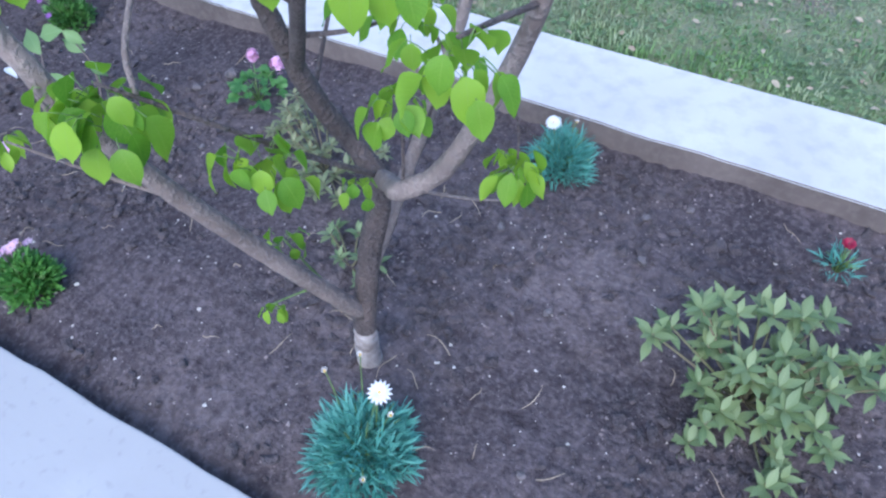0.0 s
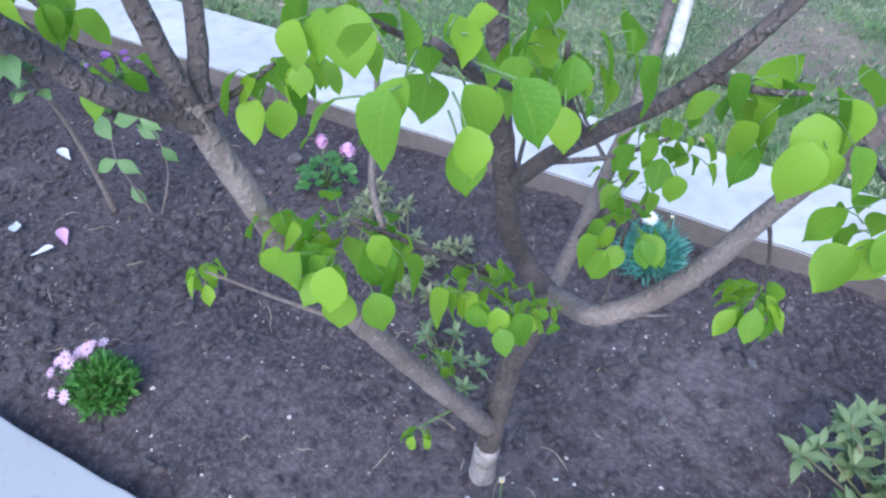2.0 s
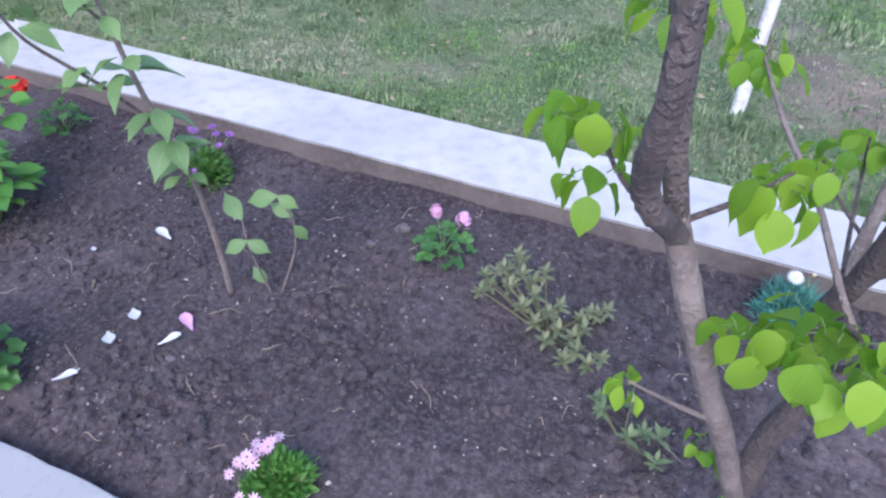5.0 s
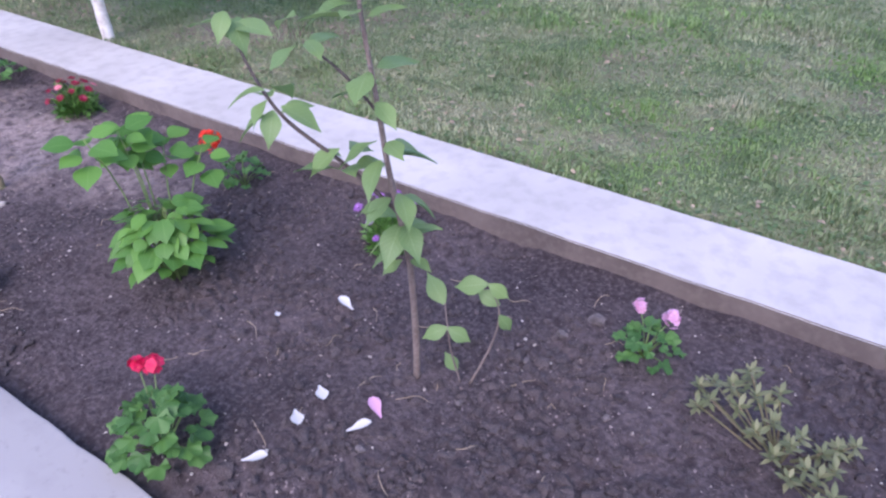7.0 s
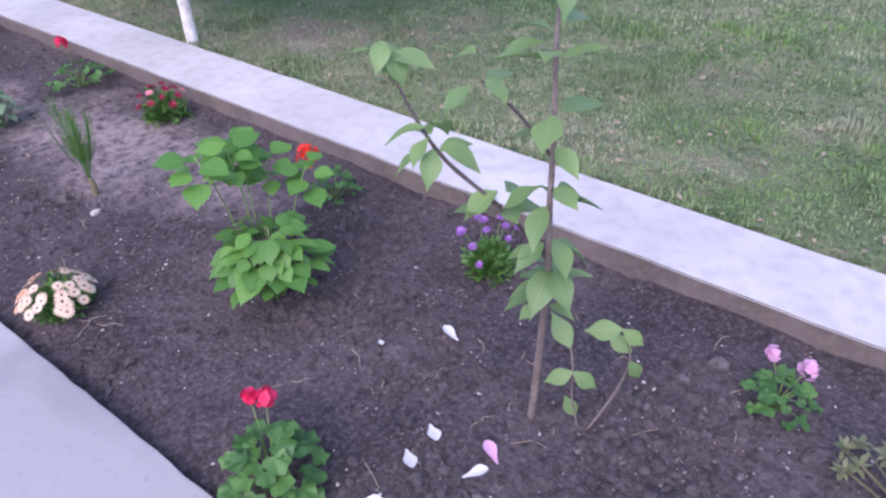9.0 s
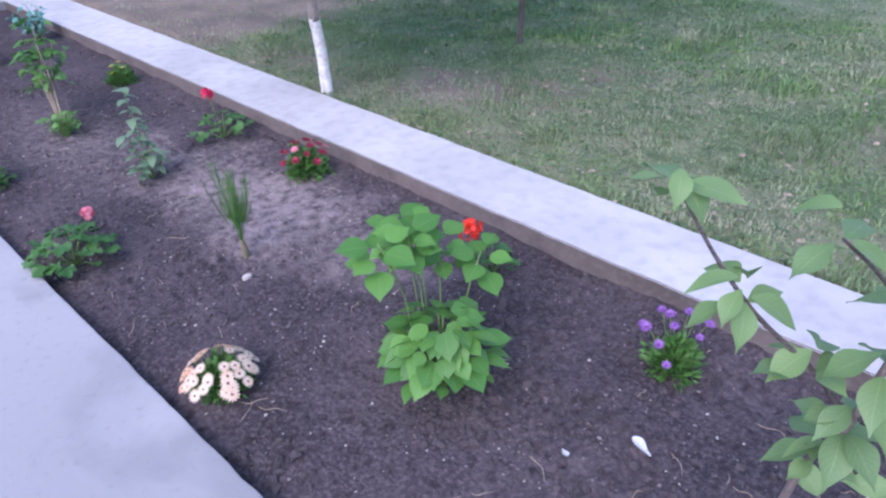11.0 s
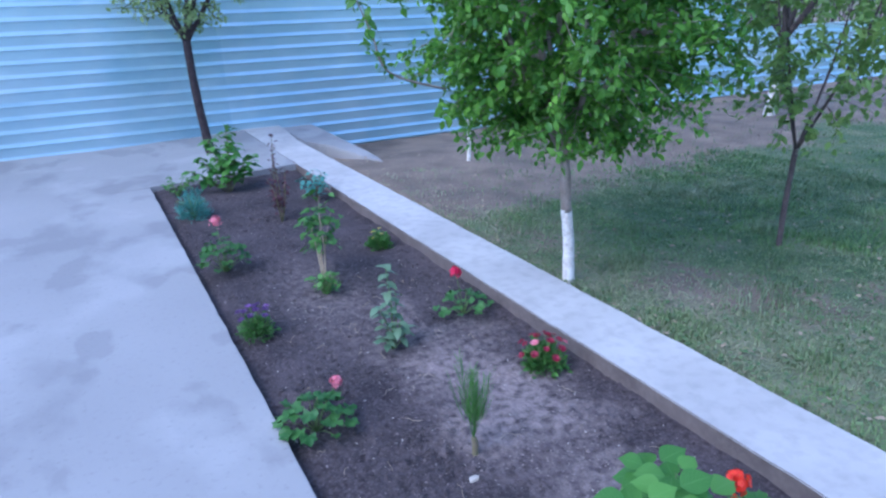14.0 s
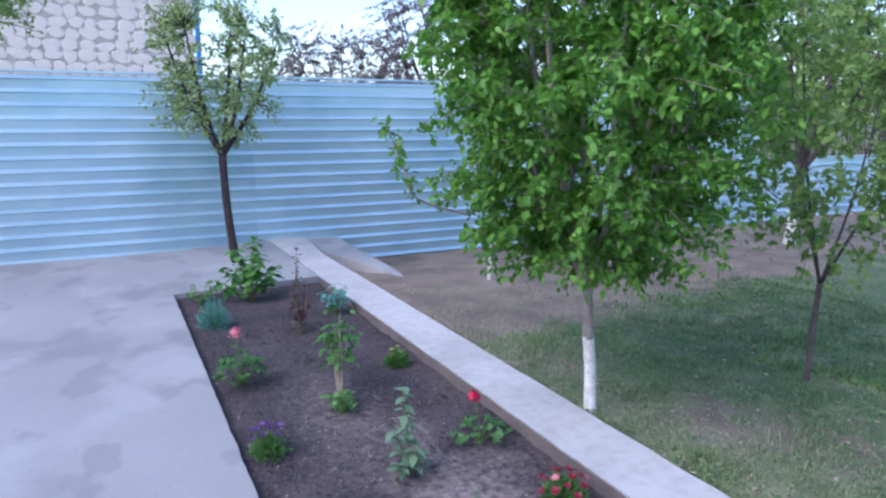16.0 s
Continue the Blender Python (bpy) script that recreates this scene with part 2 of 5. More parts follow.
PETAL_PALE = leaf_material("pale_cream_petal", (0.84, 0.70, 0.52), (0.8, 0.56, 0.38), (0.75, 0.6, 0.45), 0.2)
PETAL_YELLOW = leaf_material("yellow_petal", (0.75, 0.6, 0.05), (0.8, 0.7, 0.1), (0.7, 0.5, 0.05), 0.2)
HEART_DARK = surface("dark_flower_heart", (0.05, 0.03, 0.05), (0.09, 0.05, 0.04), 60, 0.8)
HEART_YELLOW = surface("yellow_flower_heart", (0.7, 0.45, 0.04), (0.6, 0.35, 0.03), 60, 0.8)


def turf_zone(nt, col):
    """Darker green turf farther from the path and a dry, straw-coloured stretch beside it."""
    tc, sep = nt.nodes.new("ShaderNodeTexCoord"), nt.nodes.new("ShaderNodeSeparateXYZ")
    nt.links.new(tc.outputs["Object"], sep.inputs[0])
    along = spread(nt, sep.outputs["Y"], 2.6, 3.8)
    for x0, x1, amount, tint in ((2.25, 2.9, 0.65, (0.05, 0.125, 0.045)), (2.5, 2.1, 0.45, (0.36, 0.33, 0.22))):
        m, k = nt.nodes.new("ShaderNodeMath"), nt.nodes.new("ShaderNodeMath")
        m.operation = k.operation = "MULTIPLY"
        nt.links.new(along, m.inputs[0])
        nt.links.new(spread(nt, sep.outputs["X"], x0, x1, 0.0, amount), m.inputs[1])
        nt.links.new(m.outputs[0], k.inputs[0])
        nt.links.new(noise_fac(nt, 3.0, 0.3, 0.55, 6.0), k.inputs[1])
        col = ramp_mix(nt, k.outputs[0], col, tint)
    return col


def ground_material():
    """Lawn and bare dirt: grass cover from the mesh's own 'cover' attribute, broken up by noise."""
    mat = bpy.data.materials.new("lawn_and_dirt")
    mat.use_nodes = True
    nt = mat.node_tree
    bsdf = nt.nodes["Principled BSDF"]
    at = nt.nodes.new("ShaderNodeAttribute")
    at.attribute_name = "cover"
    n1 = noise_fac(nt, 5.0, 0.2, 0.8, 6.0)
    s = nt.nodes.new("ShaderNodeMath")
    s.operation = "ADD"
    nt.links.new(at.outputs["Fac"], s.inputs[0])
    nt.links.new(n1, s.inputs[1])
    fac = spread(nt, s.outputs[0], 0.75, 1.25)
    green = ramp_mix(nt, noise_fac(nt, 2.6, 0.38, 0.62, 9.0), (0.095, 0.15, 0.055), (0.23, 0.24, 0.135))
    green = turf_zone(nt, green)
    dirt = ramp_mix(nt, noise_fac(nt, 2.2, 0.35, 0.65, 6.0), (0.29, 0.22, 0.165), (0.165, 0.125, 0.098))
    col = ramp_mix(nt, fac, dirt, green)
    fine = noise_fac(nt, 90.0, 0.45, 0.75, 3.0)
    k = nt.nodes.new("ShaderNodeMath")
    k.operation = "MULTIPLY"
    nt.links.new(fine, k.inputs[0])
    k.inputs[1].default_value = 0.3
    col = ramp_mix(nt, k.outputs[0], col, (0.36, 0.34, 0.26))
    nt.links.new(col, bsdf.inputs["Base Color"])
    bsdf.inputs["Roughness"].default_value = 0.95
    bump_on(nt, bsdf, noise_fac(nt, 45.0, 0.3, 0.7, 6.0), 0.8, 0.02)
    return mat


LAWN = ground_material()


def turf_patches():
    """Greener, drier and darker patches of the turf over its blades."""
    nt = GRASS.node_tree
    bsdf = nt.nodes["Principled BSDF"]
    col = bsdf.inputs["Base Color"].links[0].from_socket
    col = ramp_mix(nt, spread(nt, noise_fac(nt, 0.9, 0.44, 0.56, 6.0), 0, 1, 0, 0.7), col, (0.17, 0.36, 0.07))
    col = ramp_mix(nt, spread(nt, noise_fac(nt, 1.7, 0.5, 0.62, 7.0), 0, 1, 0, 0.75), col, (0.5, 0.48, 0.35))
    col = ramp_mix(nt, spread(nt, noise_fac(nt, 9.0, 0.5, 0.64, 7.0), 0, 1, 0, 0.75), col, (0.07, 0.13, 0.05))
    col = ramp_mix(nt, spread(nt, noise_fac(nt, 0.65, 0.47, 0.58, 7.0), 0, 1, 0, 0.4), col, (0.08, 0.16, 0.055))
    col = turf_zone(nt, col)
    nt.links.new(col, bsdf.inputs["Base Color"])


turf_patches()


def dry_crust():
    """A dried, paler crust of the soil where the mesh's own 'dry' attribute says so."""
    nt = SOIL.node_tree
    bsdf = nt.nodes["Principled BSDF"]
    was = bsdf.inputs["Base Color"].links[0].from_socket
    at = nt.nodes.new("ShaderNodeAttribute")
    at.attribute_name = "dry"
    mul = nt.nodes.new("ShaderNodeMath")
    mul.operation = "MULTIPLY"
    nt.links.new(at.outputs["Fac"], mul.inputs[0])
    nt.links.new(noise_fac(nt, 22.0, 0.25, 0.65, 6.0), mul.inputs[1])
    fac = spread(nt, mul.outputs[0], 0.08, 0.75, 0.0, 0.9)
    nt.links.new(ramp_mix(nt, fac, was, (0.31, 0.25, 0.235)), bsdf.inputs["Base Color"])


dry_crust()

# ---- mesh helpers ----
rnd = random.Random(7)


def mesh_of(bm, name, material, smooth=False):
    me = bpy.data.meshes.new(name)
    bm.to_mesh(me)
    bm.free()
    me.materials.append(material)
    if smooth:
        me.polygons.foreach_set("use_smooth", [True] * len(me.polygons))
    return me


def raw_mesh(name, verts, faces, material, smooth=False, uvs=None):
    me = bpy.data.meshes.new(name)
    me.from_pydata(verts, [], faces)
    me.materials.append(material)
    if smooth:
        me.polygons.foreach_set("use_smooth", [True] * len(me.polygons))
    if uvs is not None:
        layer = me.uv_layers.new(name="UVMap")
        idx = np.zeros(len(me.loops), dtype=np.int32)
        me.loops.foreach_get("vertex_index", idx)
        layer.data.foreach_set("uv", np.asarray(uvs, dtype=np.float32)[idx].ravel())
    me.update()
    return me


def thing(name, x, y, z, label, category, group="", kind=""):
    ob = new(name)
    ob.empty_display_size = 0.05
    ob.location = (x, y, z)
    return tagged(ob, label, category, group, kind)


def piece(name, me, parent, m=None, label=""):
    ob = new(name, me)
    ob.parent = parent
    if m is not None:
        ob.matrix_basis = m
    if label:
        ob["label"] = label
    return ob


def aim(p, way, face, s=1.0):
    """A pose with its y axis along way and its z axis near face."""
    y = Vector(way).normalized()
    z = Vector(face) - y * Vector(face).dot(y)
    z = z.normalized() if z.length > 1e-4 else y.orthogonal().normalized()
    x = y.cross(z)
    m = Matrix((x, y, z)).transposed().to_4x4()
    return Matrix.Translation(p) @ m @ Matrix.Diagonal((s, s, s, 1))


def tube_data(path, radii, sides=8, knots=0.0, seed=0):
    """Rings along a path, closed at both ends: vertices and faces."""
    r = random.Random(seed)
    verts, faces = [], []
    pts = [Vector(p) for p in path]
    for i, p in enumerate(pts):
        d = (pts[min(i + 1, len(pts) - 1)] - pts[max(i - 1, 0)]).normalized()
        u = d.cross(Vector((0.3, 0.9, 0.2))).normalized()
        v = d.cross(u)
        for k in range(sides):
            a = 2 * math.pi * k / sides
            rr = radii[i] * (1 + knots * r.uniform(-1, 1))
            verts.append(p + u * (rr * math.cos(a)) + v * (rr * math.sin(a)))
    n = len(pts)
    for i in range(n - 1):
        for k in range(sides):
            a, b = i * sides + k, i * sides + (k + 1) % sides
            faces.append((a, b, b + sides, a + sides))
    faces.append(tuple(range(sides - 1, -1, -1)))
    faces.append(tuple(range((n - 1) * sides, n * sides)))
    return verts, faces


def smooth_path(points, radii, per=4):
    """Catmull-Rom through the points, with radii."""
    P = [Vector(p) for p in points]
    out, rr = [], []
    for i in range(len(P) - 1):
        p0, p1, p2, p3 = P[max(i - 1, 0)], P[i], P[i + 1], P[min(i + 2, len(P) - 1)]
        for k in range(per):
            t = k / per
            out.append(0.5 * ((2 * p1) + (p2 - p0) * t + (2 * p0 - 5 * p1 + 4 * p2 - p3) * t * t + (3 * p1 - p0 - 3 * p2 + p3) * t ** 3))
            rr.append(radii[i] * (1 - t) + radii[i + 1] * t)
    return out + [P[-1]], rr + [radii[-1]]


def limb(name, parent, points, radii, material, sides=8, knots=0.08, per=4, label="", seed=1):
    p, r = smooth_path(points, radii, per)
    v, f = tube_data(p, r, sides, knots, seed)
    return piece(name, raw_mesh(name, v, f, material, True), parent, None, label)


def leaf_data(profile, length, fold=0.25, droop=0.3, wave=0.0):
    """Half-widths along a leaf of the given length, creased at the midrib and drooping to the tip."""
    n = len(profile) - 1
    verts, uvs, faces = [], [], []
    for i, w in enumerate(profile):
        t = i / n
        y, z = t * length, -droop * length * t * t
        hw = w * length
        lift = fold * hw + wave * length * math.sin(t * 9)
        verts += [(-hw, y, z + lift), (0, y, z), (hw, y, z + fold * hw - wave * length * math.sin(t * 9))]
        uvs += [(-1, t), (0, t), (1, t)]
    for i in range(n):
        a = 3 * i
        faces += [(a, a + 1, a + 4, a + 3), (a + 1, a + 2, a + 5, a + 4)]
    return verts, faces, uvs


ROUND_LEAF = (0.03, 0.25, 0.36, 0.41, 0.415, 0.385, 0.31, 0.20, 0.08, 0.0)
OVAL_LEAF = (0.03, 0.15, 0.235, 0.28, 0.29, 0.265, 0.20, 0.10, 0.0)
LANCE_LEAF = (0.03, 0.10, 0.17, 0.20, 0.16, 0.08, 0.01)
BLADE_LEAF = (0.05, 0.06, 0.05, 0.01)
PETAL_LEAF = (0.05, 0.13, 0.17, 0.13, 0.02)
WIDE_PETAL = (0.08, 0.3, 0.42, 0.4, 0.15)


def leaf_set(name, profile, material, length=1.0, kinds=((0.25, 0.3, 0.0), (0.12, 0.6, 0.02), (0.4, 0.15, -0.02))):
    out = []
    for fold, droop, wave in kinds:
        v, f, u = leaf_data(profile, length, fold, droop, wave)
        out.append(raw_mesh(name, v, f, material, True, u))
    return out


def joined(name, material, placed, smooth=True):
    """One mesh out of (vertices, faces, uvs, pose) pieces."""
    V, F, U, base = [], [], [], 0
    for v, f, u, m in placed:
        a = np.asarray(v, dtype=float)
        mm = np.array(m)
        V.append(a @ mm[:3, :3].T + mm[:3, 3])
        F += [tuple(i + base for i in q) for q in f]
        U.append(np.asarray(u, dtype=float))
        base += len(a)
    return raw_mesh(name, np.concatenate(V).tolist(), F, material, smooth, np.concatenate(U))


def any_way(r, up=0.0):
    a, z = r.uniform(0, 2 * math.pi), r.uniform(-1, 1)
    q = math.sqrt(1 - z * z)
    return Vector((q * math.cos(a), q * math.sin(a), z + up)).normalized()


def blob_data(r, size, seed, flat=0.7):
    bm = bmesh.new()
    bmesh.ops.create_icosphere(bm, subdivisions=1, radius=1.0)
    for v in bm.verts:
        k = 1 + 0.8 * noise.noise(v.co * 1.6 + Vector((seed * 3.1, seed * 1.7, 0))) + r.uniform(-0.22, 0.22)
        v.co = Vector((v.co.x * k * r.uniform(0.85, 1.15), v.co.y * k, v.co.z * k * flat)) * size
    bm.verts.ensure_lookup_table()
    v = [tuple(q.co) for q in bm.verts]
    f = [tuple(q.index for q in fc.verts) for fc in bm.faces]
    bm.free()
    return v, f


# ---- the large structure ----
BED_W0, BED_W1, BED_END = 0.03, 1.338, 8.46
KERB_W, KERB_TOP, SLAB_TOP = 0.385, 0.075, 0.025


def cover_at(x, y):
    """How much grass grows at a place: lawn by the kerb, bare dirt towards the fence, worn patches."""
    edge = 6.15 + 0.10 * (x - 2.0) + 0.5 * noise.noise(Vector((x * 0.9, y * 0.9, 3.0)))
    c = max(0.0, min(1.0, (edge - y) / 0.7 + 0.5))
    for px, py, rad, amount in ((2.35, 4.35, 0.5, 0.62), (2.75, 3.9, 0.55, 0.55), (3.4, 3.6, 0.5, 0.4), (2.7, 0.15, 0.6, 0.8), (3.4, 0.6, 0.7, 0.6), (3.2, 2.2, 0.45, 0.5), (2.3, 1.9, 0.3, 0.35), (2.1, 5.5, 0.5, 0.5)):
        d = math.hypot(x - px, (y - py) * 1.2) / rad
        c -= amount * max(0.0, 1 - d * d)
    c -= 0.25 * max(0.0, noise.noise(Vector((x * 2.1, y * 2.1, 9.0))))
    return max(0.0, min(1.0, c))


def ground_height(x, y):
    if x < BED_W1 + KERB_W - 0.04:
        return -0.12
    base = 0.05 * max(0.0, 1 - (x - 1.7) / 2.0)
    if x < 12 and -6 < y < 12:
        base += 0.02 * noise.noise(Vector((x * 1.7, y * 1.7, 0.5))) + 0.008 * noise.noise(Vector((x * 9, y * 9, 0.5)))
    t = max(0.0, min(1.0, (y - 8.0) / 2.4))
    base -= 0.30 * t * t * (3 - 2 * t)
    return base - (0.05 if x > 1.0 and x < 1.75 else 0.0)


def axis_steps(parts):
    out = []
    for a, b, n in parts:
        out += list(np.linspace(a, b, n, endpoint=False))
    return out


def build_ground():
    xs = axis_steps(((-3000, -300, 3), (-300, -30, 4), (-30, 1.4, 8), (1.68, 6.0, 70), (6.0, 14, 55), (14, 40, 10), (40, 300, 5), (300, 3000, 3))) + [3000]
    ys = axis_steps(((-3000, -300, 3), (-300, -30, 4), (-30, -4, 8), (-4, 7, 130), (7, 13, 45), (13, 40, 10), (40, 300, 5), (300, 3000, 3))) + [3000]
    verts = [(x, y, ground_height(x, y)) for y in ys for x in xs]
    n = len(xs)
    faces = [(j * n + i, j * n + i + 1, j * n + n + i + 1, j * n + n + i) for j in range(len(ys) - 1) for i in range(n - 1)]
    me = raw_mesh("ground", verts, faces, LAWN, True)
    at = me.attributes.new("cover", "FLOAT", "POINT")
    at.data.foreach_set("value", [cover_at(x, y) if abs(x) < 60 and abs(y) < 60 else 0.7 for x, y, _ in verts])
    tagged(new("ground", me), "thin green lawn with worn patches and bare dirt towards the fence", "lawn", kind="structure")


build_ground()


def bed_height(x, y):
    p = Vector((x, y, 0))
    rough = 0.12 + 1.5 * max(0.0, noise.noise(p * 2.2 + Vector((0, 0, 8.0))) + 0.15)
    h = 0.018 * noise.noise(p * 2.3) + 0.010 * noise.noise(p * 7) + rough * (0.009 * abs(noise.noise(p * 17)) + 0.010 * noise.noise(p * 31) + 0.006 * noise.noise(p * 55)) - 0.006
    return h - 0.02 * max(0.0, 1 - (x - BED_W0) / 0.12) + 0.006 * max(0.0, 1 - (BED_W1 - x) / 0.15)


def dry_at(x, y):
    """Where the soil has dried to a paler crust."""
    return max(0.0, 1.1 - math.hypot((x - 0.9) / 0.42, (y - 4.0) / 0.95) + 0.5 * noise.noise(Vector((x * 4, y * 4, 2)))) + 0.5 * max(0.0, 1 - math.hypot((x - 0.6) / 0.5, (y - 5.3) / 1.2)) + 0.22 * max(0.0, min(1.0, (1.75 - y) / 0.9)) * (0.8 + 0.6 * noise.noise(Vector((x * 3, y * 3, 6))))


def build_bed():
    xs, ys = np.linspace(BED_W0 - 0.06, BED_W1 + 0.02, 150), np.concatenate((np.linspace(-4.5, -1.3, 60, endpoint=False), np.linspace(-1.3, 4.5, 640, endpoint=False), np.linspace(4.5, BED_END + 0.03, 150)))
    verts = [(x, y, bed_height(x, y)) for y in ys for x in xs]
    n = len(xs)
    faces = [(j * n + i, j * n + i + 1, j * n + n + i + 1, j * n + n + i) for j in range(len(ys) - 1) for i in range(n - 1)]
    me = raw_mesh("flower_bed_soil", verts, faces, SOIL, True)
    dry = me.attributes.new("dry", "FLOAT", "POINT")
    dry.data.foreach_set("value", [dry_at(x, y) for x, y, _ in verts])
    tagged(new("flower_bed_soil", me), "dark crumbly bare soil of a long flower bed", "soil", kind="structure")


build_bed()


def prism(outline, z0, z1, bevel=0.012):
    bm = bmesh.new()
    vs = [bm.verts.new((x, y, z0)) for x, y in outline]
    f = bm.faces.new(vs)
    ext = bmesh.ops.extrude_face_region(bm, geom=[f])
    bmesh.ops.translate(bm, verts=[g for g in ext["geom"] if isinstance(g, bmesh.types.BMVert)], vec=(0, 0, z1 - z0))
    bmesh.ops.recalc_face_normals(bm, faces=bm.faces)
    if bevel:
        top = [e for e in bm.edges if all(abs(v.co.z - z1) < 1e-5 for v in e.verts)]
        bmesh.ops.bevel(bm, geom=top, offset=bevel, segments=2, affect="EDGES")
    return bm


def wobbly(a, b, step, amp, seed):
    """Points of a hand-cast edge from a to b."""
    a, b = Vector(a), Vector(b)
    n = max(2, int((b - a).length / step))
    side = Vector((-(b - a).y, (b - a).x)).normalized()
    return [tuple(a.lerp(b, i / n) + side * (amp * (noise.noise(Vector((i * 0.37, seed, 0))) + 0.5 * noise.noise(Vector((i * 1.9, seed, 4)))))) for i in range(n)]


slab_outline = wobbly((0.0, -4.5), (0.0, 2.0), 0.06, 0.008, 1) + wobbly((0.0, 2.0), (0.01, 5.0), 0.06, 0.008, 1) + wobbly((0.01, 5.0), (0.015, BED_END), 0.06, 0.008, 1) + wobbly((0.015, BED_END), (BED_W1 + 0.005, BED_END - 0.04), 0.06, 0.012, 2) + [(BED_W1 + 0.005, 10.75), (-7.5, 10.75), (-7.5, -4.5)]
tagged(new("concrete_slab", mesh_of(prism(slab_outline, -0.14, SLAB_TOP, 0.003), "concrete_slab", CONCRETE)), "pale grey smoothed concrete yard slab with damp stains", "concrete yard", kind="structure")
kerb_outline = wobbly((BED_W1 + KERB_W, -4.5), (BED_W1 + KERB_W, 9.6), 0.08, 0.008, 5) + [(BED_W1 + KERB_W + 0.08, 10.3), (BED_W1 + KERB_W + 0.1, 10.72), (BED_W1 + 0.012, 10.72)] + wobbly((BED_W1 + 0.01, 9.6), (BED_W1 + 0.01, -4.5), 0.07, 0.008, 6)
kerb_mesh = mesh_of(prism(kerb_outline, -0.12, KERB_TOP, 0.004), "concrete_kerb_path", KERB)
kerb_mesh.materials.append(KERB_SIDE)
# upright faces take the stained colour that also carries painted shade
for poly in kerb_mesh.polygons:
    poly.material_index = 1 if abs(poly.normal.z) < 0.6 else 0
tagged(new("concrete_kerb_path", kerb_mesh), "narrow raised pale concrete strip with soil-stained sides, darkened for shade", "concrete strip", kind="structure")
spill = [(1.80, 9.55), (1.95, 9.25), (2.04, 8.60), (2.13, 8.02), (2.19, 8.3), (2.22, 8.75), (2.22, 9.3), (2.24, 9.8), (2.26, 10.7), (1.82, 10.7)]
tagged(new("concrete_apron", mesh_of(prism(spill, -0.4, 0.045, 0.012), "concrete_apron", CONCRETE)), "thin curved apron of spilled concrete at the fence foot", "concrete apron", kind="structure")


def landing():
    """The slab's far end, ramped up to the top of the kerb strip."""
    bm = bmesh.new()
    rows = []
    for i in range(9):
        t = i / 8
        x = -0.8 + (BED_W1 + 0.016 + 0.8) * t
        y0 = BED_END - 0.04 * max(0.0, x / 1.345)
        z = 0.0235 + 0.048 * t * t
        rows.append([bm.verts.new((x, y, q)) for y, q in ((y0 - 0.004, -0.1), (y0 - 0.004, z), (9.5, z), (10.7, z))])
    for a, b in zip(rows, rows[1:]):
        for k in range(3):
            bm.faces.new((a[k], b[k], b[k + 1], a[k + 1]))
    tagged(new("concrete_landing", mesh_of(bm, "concrete_landing", CONCRETE)), "ramped end of the concrete slab behind the flower bed", "concrete yard", kind="structure")


landing()

# ---- corrugated fence ----
FENCE_Y = 10.68


def rib_profile(height, pitch=0.144, depth=0.024):
    """Flat web with one raised rib a pitch: a steep under face, a narrow crest, a sloping upper face."""
    pts, z = [(0.0, 0.0)], 0.0
    while z < height - 1e-6:
        for dz, d in ((0.094, 0.0), (0.100, depth), (0.106, depth), (0.144, 0.0)):
            if z + dz <= height:
                pts.append((z + dz, d))
        z += pitch
    return pts


def sheet_mesh(length, height, seed):
    bm = bmesh.new()
    prof = rib_profile(height)
    cols = []
    nx = max(2, int(length / 0.2))
    for i in range(nx + 1):
        x = length * i / nx
        cols.append([bm.verts.new((x, -d - 0.006 * noise.noise(Vector((x * 1.1, z * 2.0, seed * 3.7))) - 0.002 * noise.noise(Vector((x * 4, z * 5, seed))), z)) for z, d in prof])
    for a, b in zip(cols, cols[1:]):
        for k in range(len(prof) - 1):
            bm.faces.new((a[k], b[k], b[k + 1], a[k + 1]))
    return mesh_of(bm, "fence_sheet", FENCE)


def fence_run(label, x0, length, bottom, heights, sheet_len):
    base = thing("corrugated_fence", x0, FENCE_Y, bottom, label, "fence")
    z, row = 0.0, 0
    for h in heights:
        n = round(length / sheet_len)
        step = length / n
        forms = [sheet_mesh(step + 0.03, h + 0.03, row * 5 + k) for k in range(3)]
        for i in range(n):
            piece("fence_sheet", forms[i % 3], base, Matrix.Translation((i * step, -0.006 * row + (0.003 if i % 2 else 0), z)))
        z, row = z + h, row + 1
    n = int(length / 2.5)
    for i in range(n + 1):
        bm = bmesh.new()
        bmesh.ops.create_cube(bm, size=1.0, matrix=Matrix.Translation((i * length / n, 0.06, z / 2 - 0.1)) @ Matrix.Diagonal((0.06, 0.06, z + 0.2, 1)))
        piece("post", mesh_of(bm, "post", POST), base)
    bm = bmesh.new()
    bmesh.ops.create_cube(bm, size=1.0, matrix=Matrix.Translation((length / 2, 0.0, z + 0.035)) @ Matrix.Diagonal((length, 0.055, 0.03, 1)))
    bmesh.ops.bevel(bm, geom=bm.edges[:], offset=0.006, segments=1, affect="EDGES")
    piece("top_rail", mesh_of(bm, "top_rail", FENCE), base, None, "folded capping strip")
    return base


fence_run("tall pale blue corrugated metal fence with horizontal ribs", -8.0, 18.4, -0.38, (1.008, 1.44), 3.2)
fence_run("low far stretch of blue corrugated metal fence", 10.4, 16.0, -0.40, (0.576, 0.648), 3.2)


